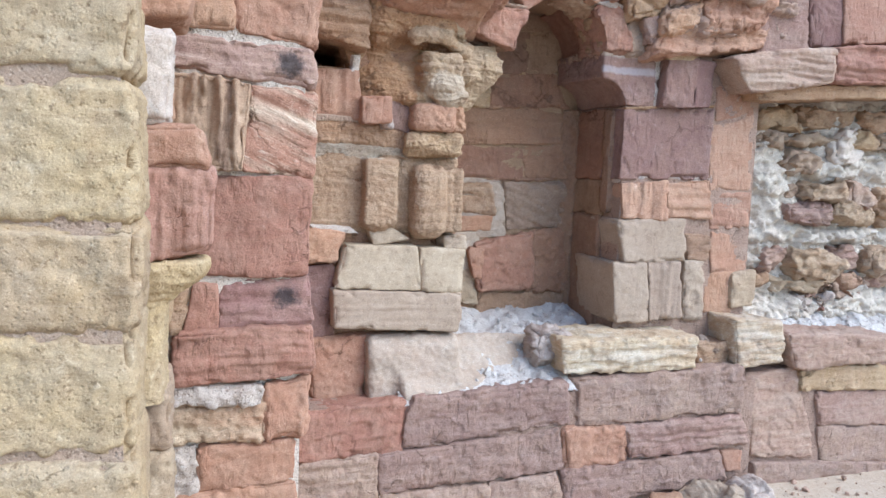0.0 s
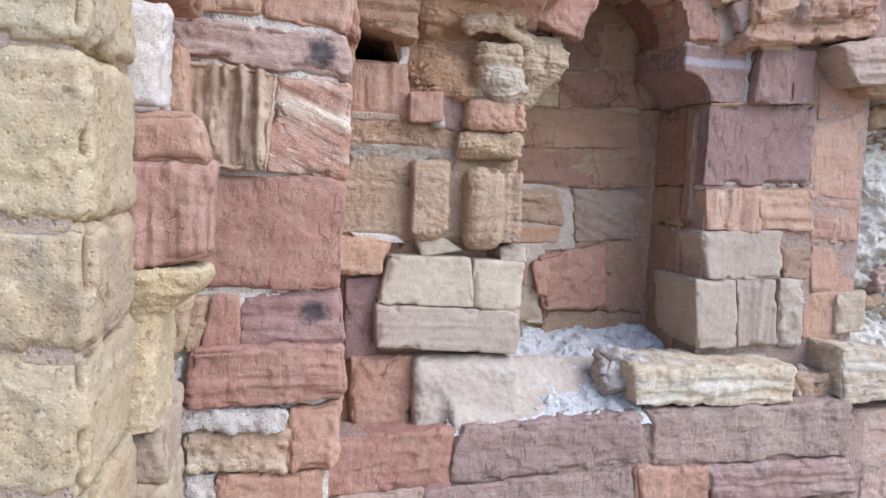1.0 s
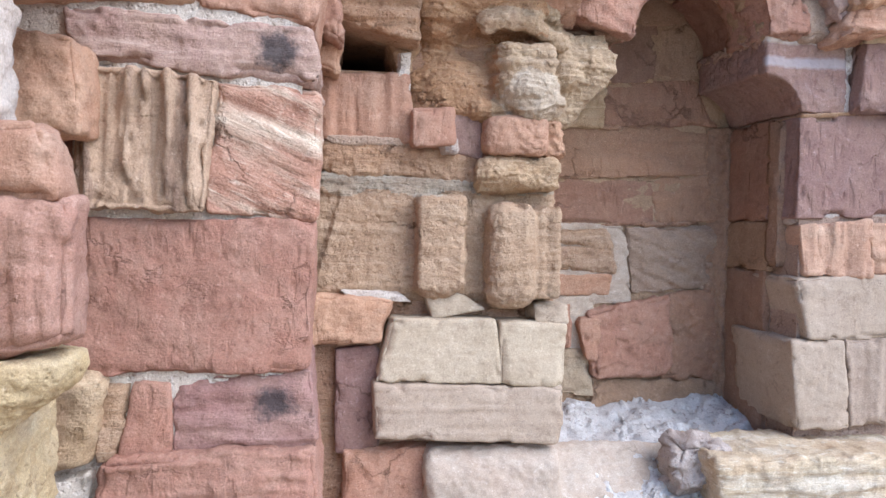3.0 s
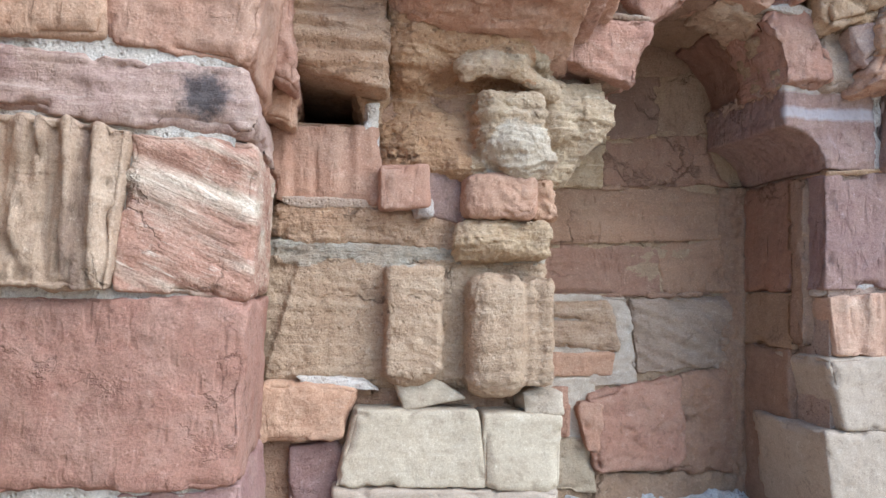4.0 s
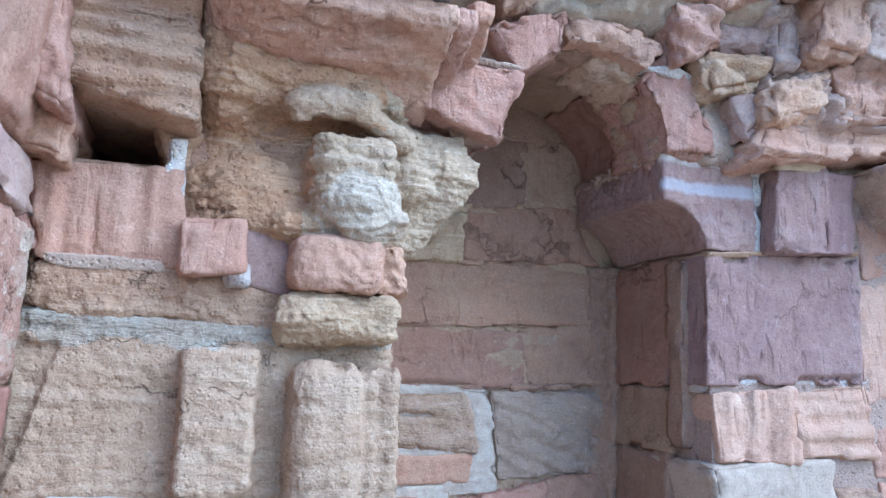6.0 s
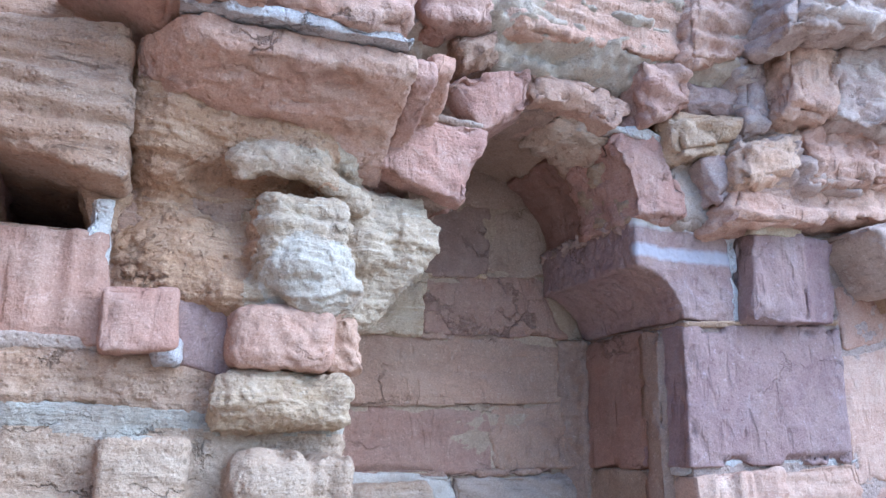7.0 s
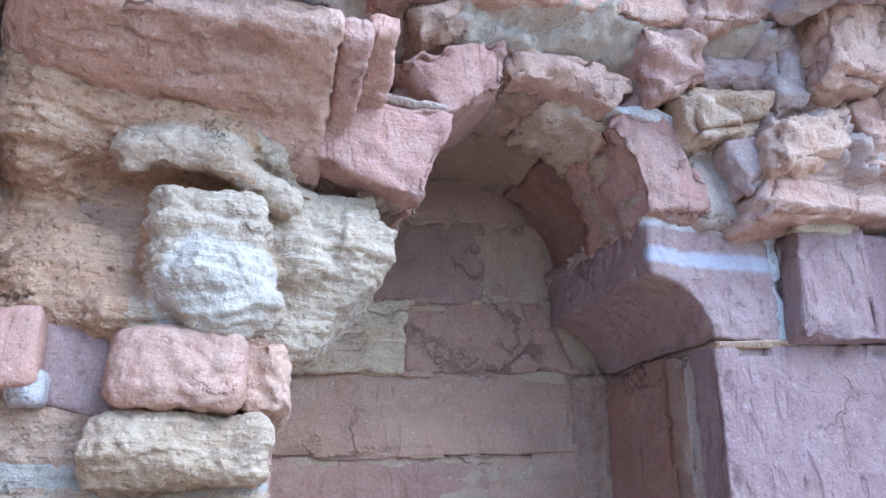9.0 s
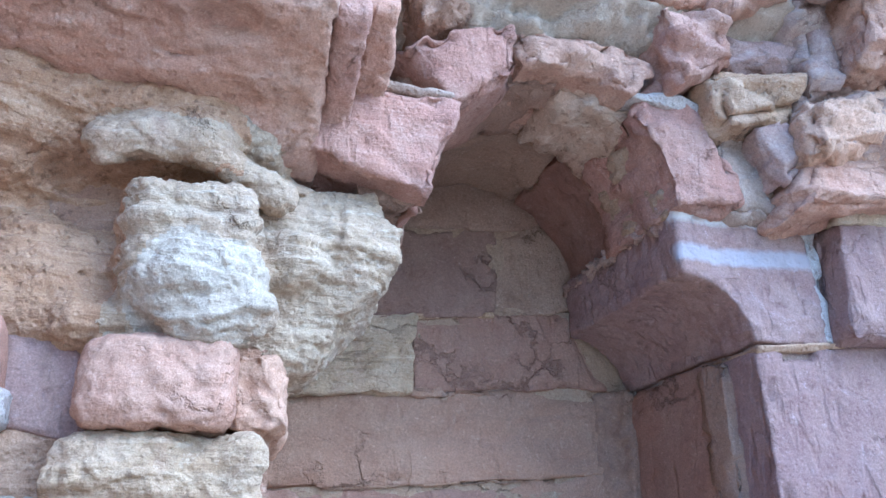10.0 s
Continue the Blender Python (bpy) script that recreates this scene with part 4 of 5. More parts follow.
def rock_mass(p):
    """Brown rock hollowed by weather, that carries a tan brow, a cream block, a white lump and a bedded lobe."""
    d = rbox(p, 0.80, 1.32, 3.61, 3.95, 1.86, 2.36, 0.03)
    d = fuse(d, egg(p, (0.88, 3.58, 2.30), (0.10, 0.13, 0.17)), 0.06)
    d = fuse(d, egg(p, (1.08, 3.60, 2.27), (0.25, 0.13, 0.10)), 0.06)
    d = fuse(d, egg(p, (0.97, 3.62, 1.965), (0.16, 0.085, 0.12)), 0.05)
    d = fuse(d, rbox(p, 0.99, 1.2, 3.505, 3.8, 1.872, 1.945, 0.03), 0.04)
    d = carve(d, egg(p, (1.015, 3.50, 2.105), (0.085, 0.085, 0.042)), 0.03)
    brow = fuse(limb(p, (1.03, 3.487, 2.172), (1.17, 3.483, 2.19), 0.024), limb(p, (1.17, 3.488, 2.188), (1.29, 3.535, 2.135), 0.026), 0.02)
    d = fuse(d, brow, 0.045)
    cream = rbox(p, 1.06, 1.262, 3.448, 3.8, 1.975, 2.118, 0.03)
    d = fuse(d, meet(cream, half_space(p, (1.072, 3.47, 2.05), (-0.8, -0.6, 0))), 0.03)
    white = fuse(egg(p, (1.175, 3.515, 1.975), (0.115, 0.085, 0.075)), egg(p, (1.255, 3.487, 1.925), (0.04, 0.042, 0.042)), 0.012)
    d = fuse(d, fuse(white, egg(p, (1.20, 3.50, 1.905), (0.075, 0.058, 0.04)), 0.015), 0.014)
    lobe = meet(rbox(p, 1.22, 1.512, 3.572, 3.85, 1.865, 2.132, 0.025), half_space(p, (1.502, 3.58, 2.045), (0.72, -0.12, -0.69)), 0.03)
    lobe = meet(lobe, half_space(p, (1.36, 3.572, 1.99), (0.1, -0.85, -0.5)), 0.02)
    lobe = fuse(lobe, egg(p, (1.415, 3.60, 2.075), (0.06, 0.055, 0.05)), 0.02)
    lobe = fuse(lobe, egg(p, (1.325, 3.59, 2.04), (0.06, 0.06, 0.06)), 0.02)
    shelf = rbox(p, 1.24, 1.475, 3.585, 3.9, 2.10, 2.185, 0.014)
    for gz, gy in ((2.128, 3.575), (2.146, 3.58), (2.163, 3.583)):
        shelf = carve(shelf, limb(p, (1.27, gy, gz - 0.004), (1.52, gy, gz + 0.004), 0.007), 0.004)
    return fuse(d, fuse(lobe, shelf, 0.012), 0.035)


def rock_paint(q):
    x, y, z = q[:, 0], q[:, 1], q[:, 2]
    bright = ((x - 1.20) / 0.10) ** 2 + ((z - 1.95) / 0.085) ** 2 < 1
    pale = (x > 1.07) & (z < 2.13) | (x > 1.24) | (z > 2.135) & (z < 2.225) & (y < 3.53) & (x > 1.0)
    brow = (z > 2.13) & (x < 1.24)
    return np.where(bright & (y < 3.56), 2, np.where(pale, np.where(brow, 3, 1), 0))


sculpt(centre, "eroded_rock", (BROWN, CREAM, WHITE, TAN), (0.76, 3.38, 1.82), (1.54, 3.86, 2.42), rock_mass, rock_paint, cell=0.005, amp=0.006, strata=0.0045, beds=40.0, pits=0.002, shatter=0.007,
       label="eroded brown rock with cream bedded stone and a white lump")

# ---- jamb
stone(jamb, "stone_block", PURPLE, 3.6, 0.28, 2.221, 1.931, 2.763, 1.958, 2.752, 1.584, 2.215, 1.570, r=.014, amp=.007, chip=.03, label='mauve dressed sandstone block with a chipped corner')
stone(jamb, "stone_block", PINK, 3.615, 0.5, 2.764, 1.893, 3.047, 1.945, 3.060, 1.530, 2.793, 1.520, r=.012, amp=.006)
stone(jamb, "stone_block", RED, 3.615, 0.5, 2.783, 2.095, 3.043, 2.066, 3.038, 1.951, 2.793, 1.900, r=.015, amp=.008)
stone(jamb, "stone_block", PINK, 3.615, 0.5, 2.798, 1.505, 3.065, 1.518, 3.076, 1.319, 2.816, 1.311, r=.012, amp=.006, strata=.005)
stone(jamb, "stone_block", RED, 3.615, 0.5, 2.817, 1.292, 3.086, 1.300, 3.084, 1.067, 2.838, 1.056, r=.015, amp=.008)
stone(jamb, "stone_block", RED, 3.61, 0.5, 2.804, 1.051, 2.979, 1.062, 2.977, 0.835, 2.807, 0.839, r=.018, amp=.008)
stone(jamb, "stone_block", GREY, 3.58, 0.4, 2.963, 1.054, 3.125, 1.072, 3.120, 0.876, 2.965, 0.867, r=.018, amp=.008)
stone(jamb, "stone_block", PINK, 3.59, 0.28, 2.224, 1.540, 2.498, 1.560, 2.514, 1.356, 2.244, 1.361, r=.02, amp=.008, rib=.012, label='pink stone with upright flutes')
stone(jamb, "stone_block", PINK, 3.6, 0.5, 2.513, 1.554, 2.777, 1.573, 2.795, 1.371, 2.528, 1.365, r=.016, amp=.01, strata=.006)
stone(jamb, "base_block", PALE, 3.58, 0.31, 2.205, 1.347, 2.630, 1.358, 2.645, 1.129, 2.257, 1.131, r=.025, amp=.004, chip=.012, strata=.001, label='pale cream base block, lightly tooled')
stone(jamb, "base_block", PALE, 3.56, 0.42, 2.185, 1.124, 2.384, 1.123, 2.408, 0.809, 2.213, 0.803, r=.02, amp=.007, label='pale cream base block, cracked upright')
stone(jamb, "base_block", PALE, 3.565, 0.5, 2.398, 1.123, 2.602, 1.122, 2.627, 0.821, 2.422, 0.811, r=.02, amp=.007, rib=.006)
stone(jamb, "stone_block", TAN, 3.59, 0.3, 2.651, 1.274, 2.801, 1.262, 2.812, 1.130, 2.663, 1.137, r=.02, amp=.016)
stone(jamb, "stone_block", PALE, 3.59, 0.3, 2.649, 1.124, 2.768, 1.124, 2.780, 0.805, 2.661, 0.802, r=.02, amp=.016)
stone(jamb, "mortar_bed", MORTAR, 3.6, 0.3, 2.383, 2.199, 2.410, 2.202, 2.401, 1.961, 2.388, 1.961, r=.004, amp=.005)
stone(jamb, "pilaster_capital", PURPLE, 3.54, 0.4, 2.433, 2.195, 2.600, 2.207, 2.598, 1.960, 2.410, 1.956, r=.012, amp=.006, rib=.004, label='mauve pilaster capital with pale streaks')
stone(jamb, "pilaster_capital", PURPLE, 3.555, 0.4, 2.614, 2.203, 2.739, 2.200, 2.708, 1.969, 2.614, 1.963, r=.012, amp=.006, rib=.004)
stone(jamb, "stone_block", PURPLE, 3.6, 0.4, 2.423, 2.210, 2.515, 2.220, 2.482, 1.970, 2.406, 1.965, r=.008, amp=.006)
stone(jamb, "cream_band", CREAM, 3.535, 0.3, 2.422, 2.233, 2.596, 2.241, 2.595, 2.209, 2.425, 2.199, r=.006, amp=.01)
stone(jamb, "stone_block", GREYRED, 3.62, 0.4, 2.809, 2.073, 3.008, 2.056, 2.966, 1.875, 2.778, 1.872, r=.02, amp=.015)
stone(jamb, "mortar_bed", MORTAR, 3.62, 0.3, 2.223, 1.575, 2.795, 1.586, 2.797, 1.564, 2.225, 1.551, r=.004, amp=.006)
stone(jamb, "mortar_bed", TANBROWN, 3.604, 0.4, 2.222, 1.945, 2.770, 1.976, 2.768, 1.963, 2.224, 1.934, r=.004, amp=.005)

stone(niche, "mortar_bed", NICHE, 3.69, 0.085, 2.197, 1.93, 2.3, 1.93, 2.3, 1.38, 2.197, 1.38, r=0.004, amp=0.008)

# ---- crown
relief(crown, "eroded_rock", GREY, 1.3, 2.36, 2.53, 3.25, 3.57, [(1.8, 2.7, 0.5, 0.1, -0.01)], tilt=(0.8, 0.09), amp=0.04, strata=0.014, oval=0.05, rim=0.03, back=0.05, cell=0.01, label="grey crumbling infill above the arch")
relief(crown, "eroded_rock", GREYRED, 2.3, 3.2, 2.27, 3.2, 3.51, [(2.5, 2.6, 0.5, 0.4, 0.05)], amp=0.05, strata=0.02, oval=0.1, rim=0.05, cell=0.01, label="grey-red eroded rock between the crown stones")
stone(crown, "cornice_block", PINKRED, 3.25, 0.6, 1.000, 2.547, 1.342, 2.648, 1.317, 2.418, 1.033, 2.418, r=.03, facets=5, fcut=.02, amp=0.0136, strata=.01)
stone(crown, "cornice_block", PINKRED, 3.25, 0.6, 0.627, 2.522, 0.988, 2.641, 1.029, 2.418, 0.846, 2.418, r=.03, facets=5, fcut=.02, amp=0.0136, strata=.01)
stone(crown, "mortar_bed", MORTAR, 3.272, 0.4, 0.875, 2.420, 1.335, 2.420, 1.335, 2.400, 0.875, 2.400, r=.004, amp=.008, grow=0)
stone(crown, "stone_block", PINKRED, 3.465, 0.5, 1.598, 2.784, 2.212, 2.864, 2.195, 2.637, 1.644, 2.613, r=.03, facets=5, fcut=.02, amp=0.0102, strata=.008)
stone(crown, "stone_block", PINKRED, 3.44, 0.5, 1.391, 2.710, 1.584, 2.763, 1.598, 2.612, 1.429, 2.588, r=.03, facets=5, fcut=.02, amp=0.0153, strata=.01)
stone(crown, "stone_block", TANBROWN, 3.5, 0.4, 1.522, 2.601, 1.664, 2.665, 1.624, 2.549, 1.540, 2.504, r=.03, facets=5, fcut=.02, amp=0.017)
stone(crown, "capital_block", GREYRED, 3.25, 0.6, 2.420, 2.969, 3.111, 3.175, 3.021, 2.817, 2.367, 2.663, r=.04, facets=5, fcut=.02, amp=0.0255, strata=.015)
stone(crown, "stone_block", PINKRED, 3.47, 0.5, 2.022, 2.636, 2.163, 2.635, 2.198, 2.510, 2.057, 2.432, r=.04, amp=.018, strata=.012, diag=.01, facets=5, fcut=.018, chip=.02)
stone(crown, "stone_block", GREYRED, 3.5, 0.5, 2.178, 2.648, 2.428, 2.722, 2.421, 2.521, 2.209, 2.510, r=.025, amp=.014, strata=.01, facets=5, fcut=.018, chip=.02)
stone(crown, "stone_block", TANBROWN, 3.475, 0.5, 2.131, 2.495, 2.381, 2.519, 2.366, 2.416, 2.148, 2.356, r=.05, amp=.016, diag=.014, oval=.3, label='swirled tan eroded stone', facets=5, fcut=.018, chip=.02)
stone(crown, "capital_block", GREYRED, 3.46, 0.5, 2.387, 2.727, 2.571, 2.788, 2.529, 2.536, 2.356, 2.428, r=.03, amp=.018, rib=.008, facets=5, fcut=.018, chip=.02)
stone(crown, "capital_block", PINKRED, 3.37, 0.6, 2.465, 2.722, 2.644, 2.740, 2.601, 2.494, 2.437, 2.491, r=.035, amp=.018, rib=.01, label='projecting pink block beside the arch', facets=5, fcut=.018, chip=.02)
stone(crown, "capital_block", GREYRED, 3.37, 0.6, 2.658, 2.789, 3.005, 2.864, 2.912, 2.521, 2.597, 2.482, r=.04, amp=.024, diag=.012, facets=5, fcut=.018, chip=.02)
stone(crown, "capital_block", PINKRED, 3.43, 0.5, 2.184, 2.920, 2.578, 3.020, 2.457, 2.715, 2.160, 2.607, r=.03, amp=.018, strata=.01, facets=5, fcut=.018, chip=.02)
stone(crown, "stone_block", GREYRED, 3.5, 0.5, 2.234, 2.379, 2.384, 2.445, 2.376, 2.327, 2.279, 2.253, r=.03, amp=.014, facets=5, fcut=.018, chip=.02)
stone(crown, "cornice_block", PINKRED, 3.44, 0.5, 2.320, 2.401, 2.550, 2.511, 2.567, 2.335, 2.313, 2.291, r=.035, amp=.02, strata=.008, label='battered pink cornice block', facets=5, fcut=.018, chip=.02)
stone(crown, "cornice_block", PINKRED, 3.43, 0.5, 2.536, 2.503, 2.997, 2.568, 2.946, 2.378, 2.552, 2.329, r=.035, amp=.024, strata=.012, facets=5, fcut=.018, chip=.02)
stone(crown, "cornice_block", PINKRED, 3.48, 0.5, 2.355, 2.316, 3.015, 2.411, 2.982, 2.289, 2.269, 2.182, r=.025, amp=.014, strata=.014, label='pink cornice bed with layered edge', facets=5, fcut=.018, chip=.02)
stone(crown, "stone_block", GREY, 3.56, 0.4, 2.188, 2.424, 2.298, 2.422, 2.330, 2.205, 2.177, 2.205, r=.02, amp=.016, facets=5, fcut=.018, chip=.02)
stone(crown, "mortar_bed", MORTAR, 3.548, 0.3, 1.972, 2.432, 2.097, 2.443, 2.195, 2.422, 2.194, 2.409, r=.003, amp=.01)


def cornice(x0, x1, back, up):
    """A moulded cornice stone: an upright band over a sloping, slightly hollowed underside."""
    def field(p):
        body = rbox(p, x0, x1, 3.303 + back, 4.0, 2.10 + up, 2.402 + up, 0.014)
        body = meet(body, half_space(p, (1, 3.315 + back, 2.346 + up), (0, -0.433, -0.902)), 0.02)
        body = carve(body, limb(p, (0, 3.47 + back, 2.242 + up), (3, 3.47 + back, 2.242 + up), 0.03), 0.03)
        return body
    return field


def long_cornice(p):
    d = meet(cornice(0.80, 1.352, 0, 0)(p), half_space(p, (0.90, 3.31, 2.35), (-0.75, -0.42, -0.5)), 0.03)
    d = carve(d, egg(p, (1.13, 3.365, 2.305), (0.075, 0.06, 0.010)), 0.012)
    return carve(d, egg(p, (1.19, 3.36, 2.335), (0.05, 0.03, 0.02)), 0.02)


sculpt(crown, "cornice_block", (PINKRED,), (0.74, 3.24, 2.14), (1.40, 3.80, 2.44), long_cornice, cell=0.006, amp=0.005, shatter=0.005, strata=0.003, beds=20.0, crack=0.008, label="long overhanging pink sandstone cornice block")
sculpt(crown, "cornice_block", (PINKRED,), (1.30, 3.26, 2.14), (1.45, 3.80, 2.46), cornice(1.35, 1.41, 0.035, 0.012), cell=0.007, amp=0.006, label="stepped end of the pink cornice")
sculpt(crown, "cornice_block", (PINKRED,), (1.36, 3.30, 2.14), (1.51, 3.80, 2.52), cornice(1.405, 1.47, 0.07, 0.06), cell=0.007, amp=0.007, label="stepped end of the pink cornice")
stone(crown, "springer", PINKRED, 3.53, 0.42, 1.40, 2.375, 1.612, 2.357, 1.545, 2.172, 1.335, 2.243, r=.015, amp=.010, chip=.02, tool=.006, facets=2, fcut=.01, label="pink tooled springer stone of the arch")
stone(crown, "voussoir", PINKRED, 3.53, 0.3, 1.505, 2.478, 1.722, 2.542, 1.730, 2.456, 1.606, 2.368, r=.012, amp=.009, chip=.02, tool=.006, label="pink tooled arch stone")
stone(crown, "mortar_bed", CORE, 3.54, 0.2, 1.42, 2.392, 1.612, 2.374, 1.612, 2.362, 1.42, 2.378, r=.004, amp=.008, grow=0)

# ---- plinth and ledge
stone(plinth, "ledge_slab", YELLOWSLAB, 3.36, 0.36, 1.796, 0.766, 2.583, 0.754, 2.589, 0.591, 1.825, 0.594, r=.03, amp=.016, strata=0.0066, label='split yellow ledge slab with layered edge')
stone(plinth, "ledge_slab", YELLOWSLAB, 3.4, 0.4, 2.844, 0.835, 3.196, 0.799, 3.196, 0.582, 2.891, 0.571, r=.03, amp=.01, facets=3, fcut=.012, strata=0.0077)
stone(plinth, "ledge_slab", GREYRED, 3.38, 0.4, 3.199, 0.753, 3.960, 0.706, 3.979, 0.557, 3.284, 0.538, r=.03, amp=.01, facets=3, fcut=.012, strata=0.0022)
stone(plinth, "ledge_slab", TAN, 3.46, 0.3, 2.670, 0.685, 2.906, 0.701, 2.935, 0.547, 2.682, 0.554, r=.02, amp=.018)
stone(plinth, "stone_block", MAUVE, 3.36, 0.5, 1.019, 0.519, 1.852, 0.559, 1.878, 0.349, 0.994, 0.278, r=.022, amp=.01, facets=3, fcut=.012, strata=0.0022, chip=.02)
stone(plinth, "stone_block", MAUVE, 3.36, 0.5, 1.871, 0.563, 2.902, 0.581, 2.918, 0.336, 1.898, 0.324, r=.025, amp=.01, facets=3, fcut=.012, strata=0.00165, chip=.02, label='red course block with dark lichen specks')
stone(plinth, "stone_block", RED, 3.36, 0.5, 0.442, 0.480, 1.013, 0.517, 0.989, 0.268, 0.420, 0.261, r=.022, amp=.01, facets=3, fcut=.012, strata=0.00165)
stone(plinth, "stone_block", MAUVE, 3.35, 0.5, 0.468, 0.250, 0.870, 0.271, 0.878, 0.017, 0.472, 0.009, r=.02, amp=.01, facets=3, fcut=.012, strata=0.0055)
stone(plinth, "stone_block", MAUVE, 3.35, 0.5, 0.881, 0.265, 1.811, 0.316, 1.843, 0.110, 0.892, 0.086, r=.022, amp=.01, facets=3, fcut=.012, strata=0.0022)
stone(plinth, "stone_block", RED, 3.355, 0.5, 1.826, 0.319, 2.176, 0.304, 2.217, 0.109, 1.855, 0.106, r=.02, amp=.01, facets=3, fcut=.012, strata=0.0022)
stone(plinth, "stone_block", GREYRED, 3.34, 0.5, 2.180, 0.309, 2.910, 0.317, 2.956, 0.155, 2.219, 0.132, r=.03, amp=.01, facets=3, fcut=.012, strata=0.0066, label='grey-mauve block with a rounded worn end')
stone(plinth, "stone_block", MAUVE, 3.34, 0.5, 0.890, 0.074, 1.431, 0.073, 1.445, -0.215, 0.896, -0.145, r=.02, amp=.01, facets=3, fcut=.012, strata=0.0022)
stone(plinth, "stone_block", MAUVE, 3.34, 0.5, 1.443, 0.078, 1.819, 0.092, 1.853, -0.267, 1.457, -0.216, r=.02, amp=.01, facets=3, fcut=.012, strata=0.0022)
stone(plinth, "stone_block", MAUVE, 3.33, 0.5, 1.826, 0.101, 2.765, 0.125, 2.831, -0.033, 1.844, -0.082, r=.02, amp=.01, facets=3, fcut=.012, strata=0.0022)
stone(plinth, "stone_block", RED, 3.36, 0.4, 2.804, 0.116, 2.924, 0.113, 2.927, 0.003, 2.836, 0.012, r=.015, amp=.01)
stone(plinth, "stone_block", MAUVE, 3.33, 0.5, 0.470, 0.008, 0.878, 0.015, 0.889, -0.360, 0.474, -0.299, r=.02, amp=.01, facets=3, fcut=.012, strata=0.0022)
stone(plinth, "stone_block", GREYRED, 3.44, 0.5, 2.991, 0.505, 3.348, 0.538, 3.523, -0.016, 3.066, 0.045, r=.025, amp=.01, facets=3, fcut=.012, strata=0.0022)
stone(plinth, "stone_block", TAN, 3.42, 0.5, 3.337, 0.544, 4.587, 0.475, 4.604, 0.360, 3.376, 0.404, r=.02, amp=.01, facets=3, fcut=.012, strata=0.0022)
stone(plinth, "stone_block", GREYRED, 3.44, 0.5, 3.495, 0.385, 4.633, 0.338, 4.665, 0.117, 3.534, 0.187, r=.018, amp=.01)
stone(plinth, "stone_block", MAUVE, 3.44, 0.5, 3.535, 0.173, 4.668, 0.102, 4.704, -0.144, 3.568, -0.048, r=.018, amp=.01)
stone(plinth, "stone_block", MAUVE, 3.42, 0.5, 3.061, 0.007, 4.679, -0.149, 4.756, -0.674, 3.114, -0.466, r=.02, amp=.012)


def smeared_plaster(p):
    block = rbox(p, 0.848, 1.30, 3.455, 3.75, 0.46, 0.795, 0.03)
    block = meet(block, half_space(p, (1.1, 3.46, 0.74), (0, -0.8, 0.6)), 0.03)
    slope = meet(rbox(p, 1.0, 1.80, 3.385, 4.0, 0.44, 0.735, 0.02), half_space(p, (1.2, 3.40, 0.545), (0.12, -0.62, 0.78)), 0.03)
    return fuse(block, slope, 0.06)


sculpt(plinth, "plaster_patch", (SMEAR,), (0.80, 3.33, 0.47), (1.86, 3.74, 0.83), smeared_plaster, cell=0.009, amp=0.007, dip=0.25, strata=0.002, beds=16.0, label="smeared pale lime plaster over the plinth")


def ledge_height(x, y):
    p = np.stack([x, y, 0 * x], 1)
    base = 0.505 + np.clip((x - 1.0) / 2.0, 0, 1) * 0.05 + np.clip((y - 3.38) / 0.3, 0, 1) * 0.14 + np.clip((y - 3.7) / 0.4, 0, 1) * 0.13 + np.clip((x - 3.0) / 0.6, 0, 1) * 0.05
    return base + 0.02 * fbm(p * 6, 21, 4) + 0.02 * step(fbm(p * 16, 22, 4, 0.6), 0, 0.6) - np.clip(3.4 - y, 0, 1) * 1.2


ledge = sheet("ledge_fill", 0.98, 5.1, 3.37, 4.14, 520, 96, ledge_height, DUST, lambda x: 3.37 + 0.13 * step(x, 2.55, 2.65))
ledge.parent = plinth
tagged(ledge, "pale lime dust and grit on the ledge")

# ---- rubble bay
stone(bay, "cornice_block", GREYRED, 3.42, 0.6, 2.732, 2.219, 3.393, 2.319, 3.414, 2.133, 2.878, 2.044, r=.03, amp=.012, strata=.01, label='long projecting cornice stone, grey-red')
stone(bay, "cornice_block", RED, 3.42, 0.6, 3.401, 2.320, 4.571, 2.449, 4.610, 2.202, 3.422, 2.134, r=.03, amp=.014, strata=.01)
stone(bay, "cornice_block", TANBROWN, 3.48, 0.5, 2.939, 2.094, 4.691, 2.206, 4.702, 2.139, 2.969, 2.018, r=.015, amp=.012)
stone(bay, "stone_block", GREYRED, 3.5, 0.5, 2.888, 2.794, 3.228, 2.835, 3.294, 2.297, 2.963, 2.252, r=.02, amp=.01)
stone(bay, "stone_block", PURPLE, 3.5, 0.5, 3.243, 2.837, 3.467, 2.864, 3.526, 2.359, 3.307, 2.322, r=.02, amp=.01)
stone(bay, "stone_block", PINK, 3.48, 0.5, 3.462, 2.858, 4.569, 2.992, 4.650, 2.471, 3.521, 2.362, r=.015, amp=.008)
relief(bay, "rubble_mortar", LIME, 3.06, 4.75, 0.62, 2.08, 3.80, [(3.30, 1.45, 0.16, 0.5, 0.05), (3.75, 1.255, 0.7, 0.06, 0.07), (3.9, 1.66, 0.6, 0.07, 0.07), (3.4, 0.78, 0.6, 0.12, 0.1), (4.2, 0.8, 0.5, 0.12, 0.08)], amp=0.045, strata=0.008, pits=0.01, rim=0.02, back=0.02, oval=0.0, cell=0.01,
       label="white lime mortar smeared over rubble")
rng = random.Random(4)


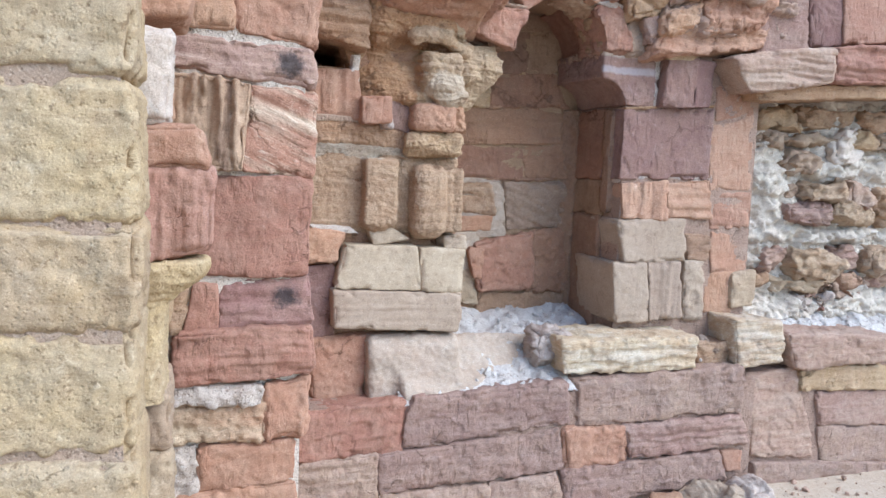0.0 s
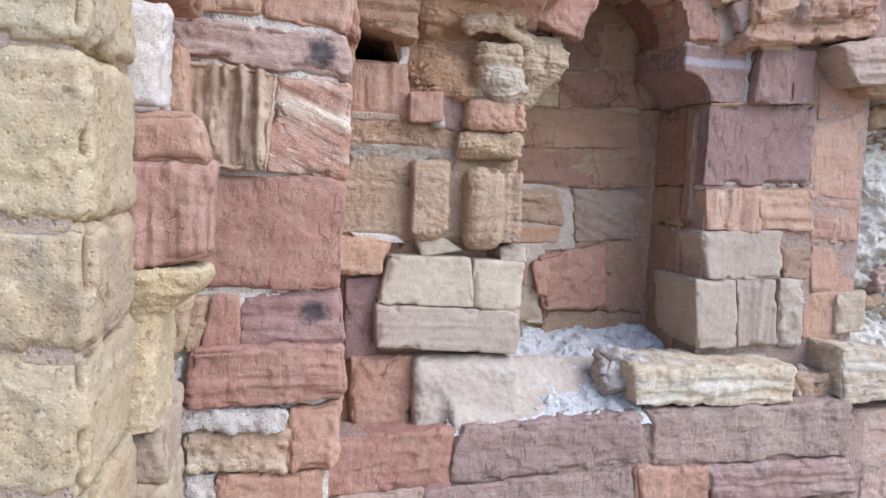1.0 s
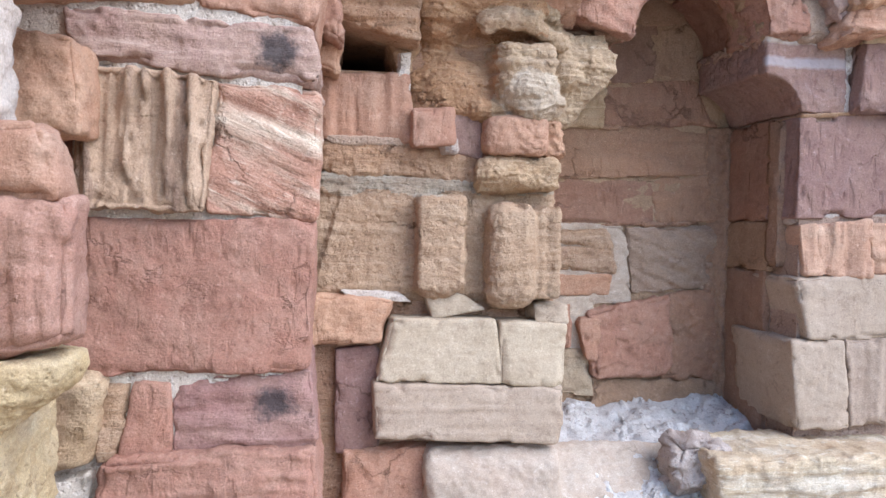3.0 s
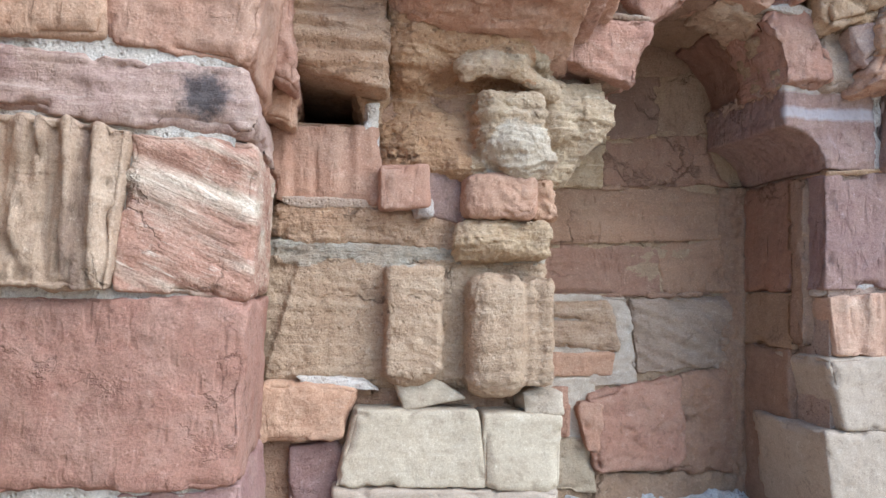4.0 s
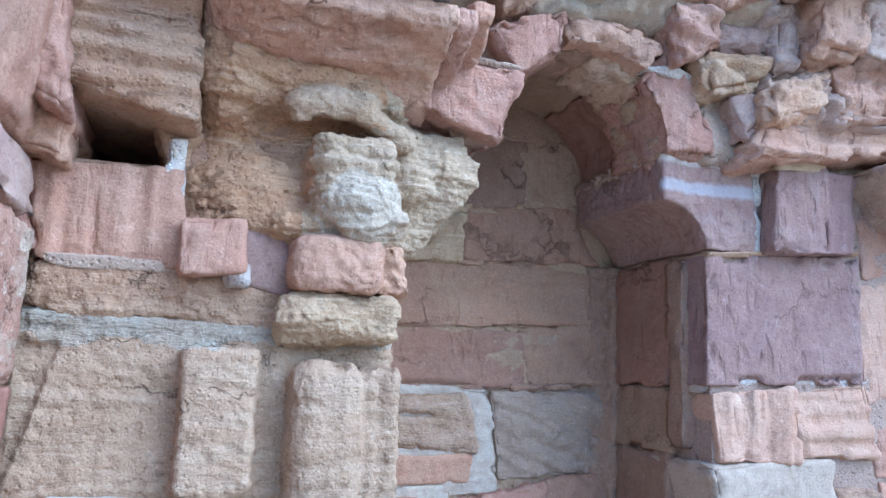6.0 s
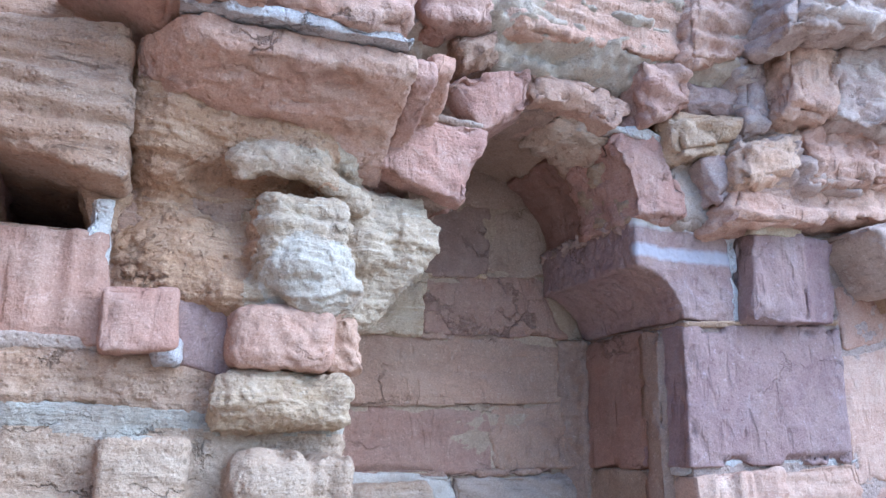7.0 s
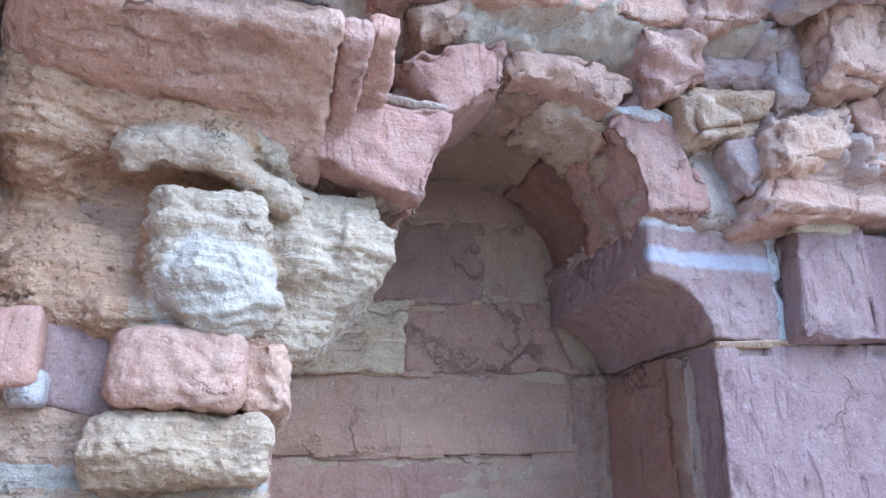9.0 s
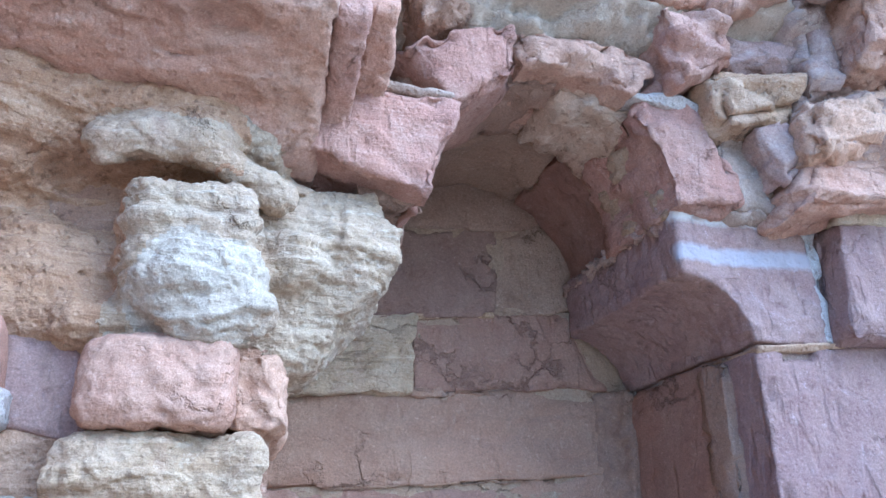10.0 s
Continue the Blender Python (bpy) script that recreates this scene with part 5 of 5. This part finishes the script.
def rubble(material, x0, x1, z0, z1, v=3.71, tip=0.0, flat=0.3):
    """One rough stone of the rubble filling, bedded in the mortar."""
    k = lambda: rng.uniform(-0.018, 0.018)
    stone(bay, "rubble_stone", material, v + rng.uniform(-0.02, 0.02), 0.22, x0 + k(), z1 + tip + k(), x1 + k(), z1 - tip + k(), x1 + k(), z0 - tip + k(), x0 + k(), z0 + tip + k(),
          r=0.03, amp=0.028, strata=0.008, chip=0.03, oval=flat, facets=7, fcut=0.025, cell=0.009)


# beds under the cornice, then two rows of loose stones, a row of larger ones and a broken foot
for bed_z, bed_h, hues in ((1.90, 0.13, (TAN, TANBROWN)), (1.80, 0.07, (GREY, TAN, GREYRED)), (0.93, 0.10, (TAN, GREY, GREYRED))):
    x = 3.22 if bed_z > 1 else 3.10
    while x < 4.6:
        wide = rng.uniform(0.22, 0.5)
        rubble(rng.choice(hues), x, x + wide, bed_z, bed_z + bed_h, 3.72, rng.uniform(-0.012, 0.012), 0.1)
        x += wide + 0.012
rubble(PLASTER, 3.74, 4.02, 1.70, 1.90, 3.69, -0.03, 0.6)
rubble(GREY, 3.40, 3.70, 1.66, 1.76, 3.73)
rubble(CREAM, 3.56, 3.87, 1.475, 1.585, 3.68, -0.01, 0.15)
rubble(GREYRED, 3.89, 4.13, 1.455, 1.59, 3.69, 0.01, 0.4)
rubble(GREY, 3.43, 3.56, 1.46, 1.57, 3.74)
rubble(GREYRED, 3.45, 3.79, 1.325, 1.455, 3.69, 0.0, 0.35)
rubble(CREAM, 3.80, 4.12, 1.325, 1.45, 3.69, 0.0, 0.5)
rubble(TAN, 4.14, 4.42, 1.33, 1.56, 3.70)
rubble(GREYRED, 3.29, 3.48, 1.03, 1.19, 3.72)
rubble(CREAM, 3.49, 3.90, 0.99, 1.17, 3.68, 0.035, 0.35)
rubble(GREYRED, 3.82, 4.08, 1.06, 1.18, 3.72)
rubble(CREAM, 4.09, 4.28, 1.02, 1.20, 3.69, 0.0, 0.5)
rubble(PLASTER, 4.30, 4.60, 1.02, 1.20, 3.70)
for _ in range(16):
    x, z = rng.uniform(3.5, 4.5), rng.uniform(0.74, 0.92)
    wide = rng.uniform(0.06, 0.13)
    rubble(rng.choice((GREYRED, RED, PLASTER, GREY)), x, x + wide, z, z + wide * 0.7, 3.70, 0.0, 0.4)


# ---- loose stones on the ledge and on the ground
def loose(material, x, y, z, w, d, h, label, r=0.05, amp=0.03):
    ob = stone(None, "loose_stone", material, y - d / 2, d, x - w / 2, z + h, x + w / 2, z + h * 0.9, x + w / 2, z - 0.02, x - w / 2, z - 0.02, r=r, amp=amp, facets=9, fcut=0.03, oval=0.4)
    return tagged(ob, label, "stone", "loose stones by the wall")


loose(MORTAR, 1.82, 3.55, 0.6, 0.21, 0.18, 0.2, "white chalky broken stone lying on the ledge")
loose(RED, 2.66, 3.5, 0.645, 0.1, 0.1, 0.09, "small red stone lying on the ledge", 0.03, 0.015)
loose(WHITE, 2.77, 3.47, 0.645, 0.1, 0.1, 0.08, "small white stone lying on the ledge", 0.03, 0.02)

loose(WHITE, 2.62, 3.2, GROUND, 0.3, 0.2, 0.13, "white broken stone lying against the foot of the wall")
loose(PLASTER, 2.88, 3.22, GROUND, 0.22, 0.2, 0.11, "pale broken stone lying against the foot of the wall")
loose(RED, 2.4, 3.2, GROUND, 0.2, 0.18, 0.1, "red broken stone lying against the foot of the wall")


def grit(name, label, x0, x1, y0, y1, count, small, big, height, material, seed):
    """Loose chips scattered on a surface, joined into one mesh."""
    rnd, bm = random.Random(seed), bmesh.new()
    for _ in range(count):
        x, y, size = rnd.uniform(x0, x1), rnd.uniform(y0, y1), small + (big - small) * rnd.random() ** 3
        z = float(height(np.array([x]), np.array([y]))[0])
        made = bmesh.ops.create_icosphere(bm, subdivisions=1, radius=size, matrix=Matrix.LocRotScale((x, y, z), Euler([rnd.uniform(0, 6) for _ in range(3)]), (1, rnd.uniform(0.5, 1), rnd.uniform(0.35, 0.8))))
        for vert in made["verts"]:
            vert.co += Vector([rnd.uniform(-0.25, 0.25) * size for _ in range(3)])
    me = bpy.data.meshes.new(name)
    bm.to_mesh(me)
    bm.free()
    me.materials.append(material)
    return tagged(new(name, me), label, "gravel", kind="stuff")


grit("ledge_grit", "pale stone chips and grit scattered on the ledge", 1.35, 4.4, 3.42, 4.05, 420, 0.004, 0.028, ledge_height, DUST, 3)
grit("ground_grit", "small stone chips on the sandy ground", 0.5, 4.5, 2.7, 3.4, 300, 0.005, 0.03, ground_height, GREYRED, 6)
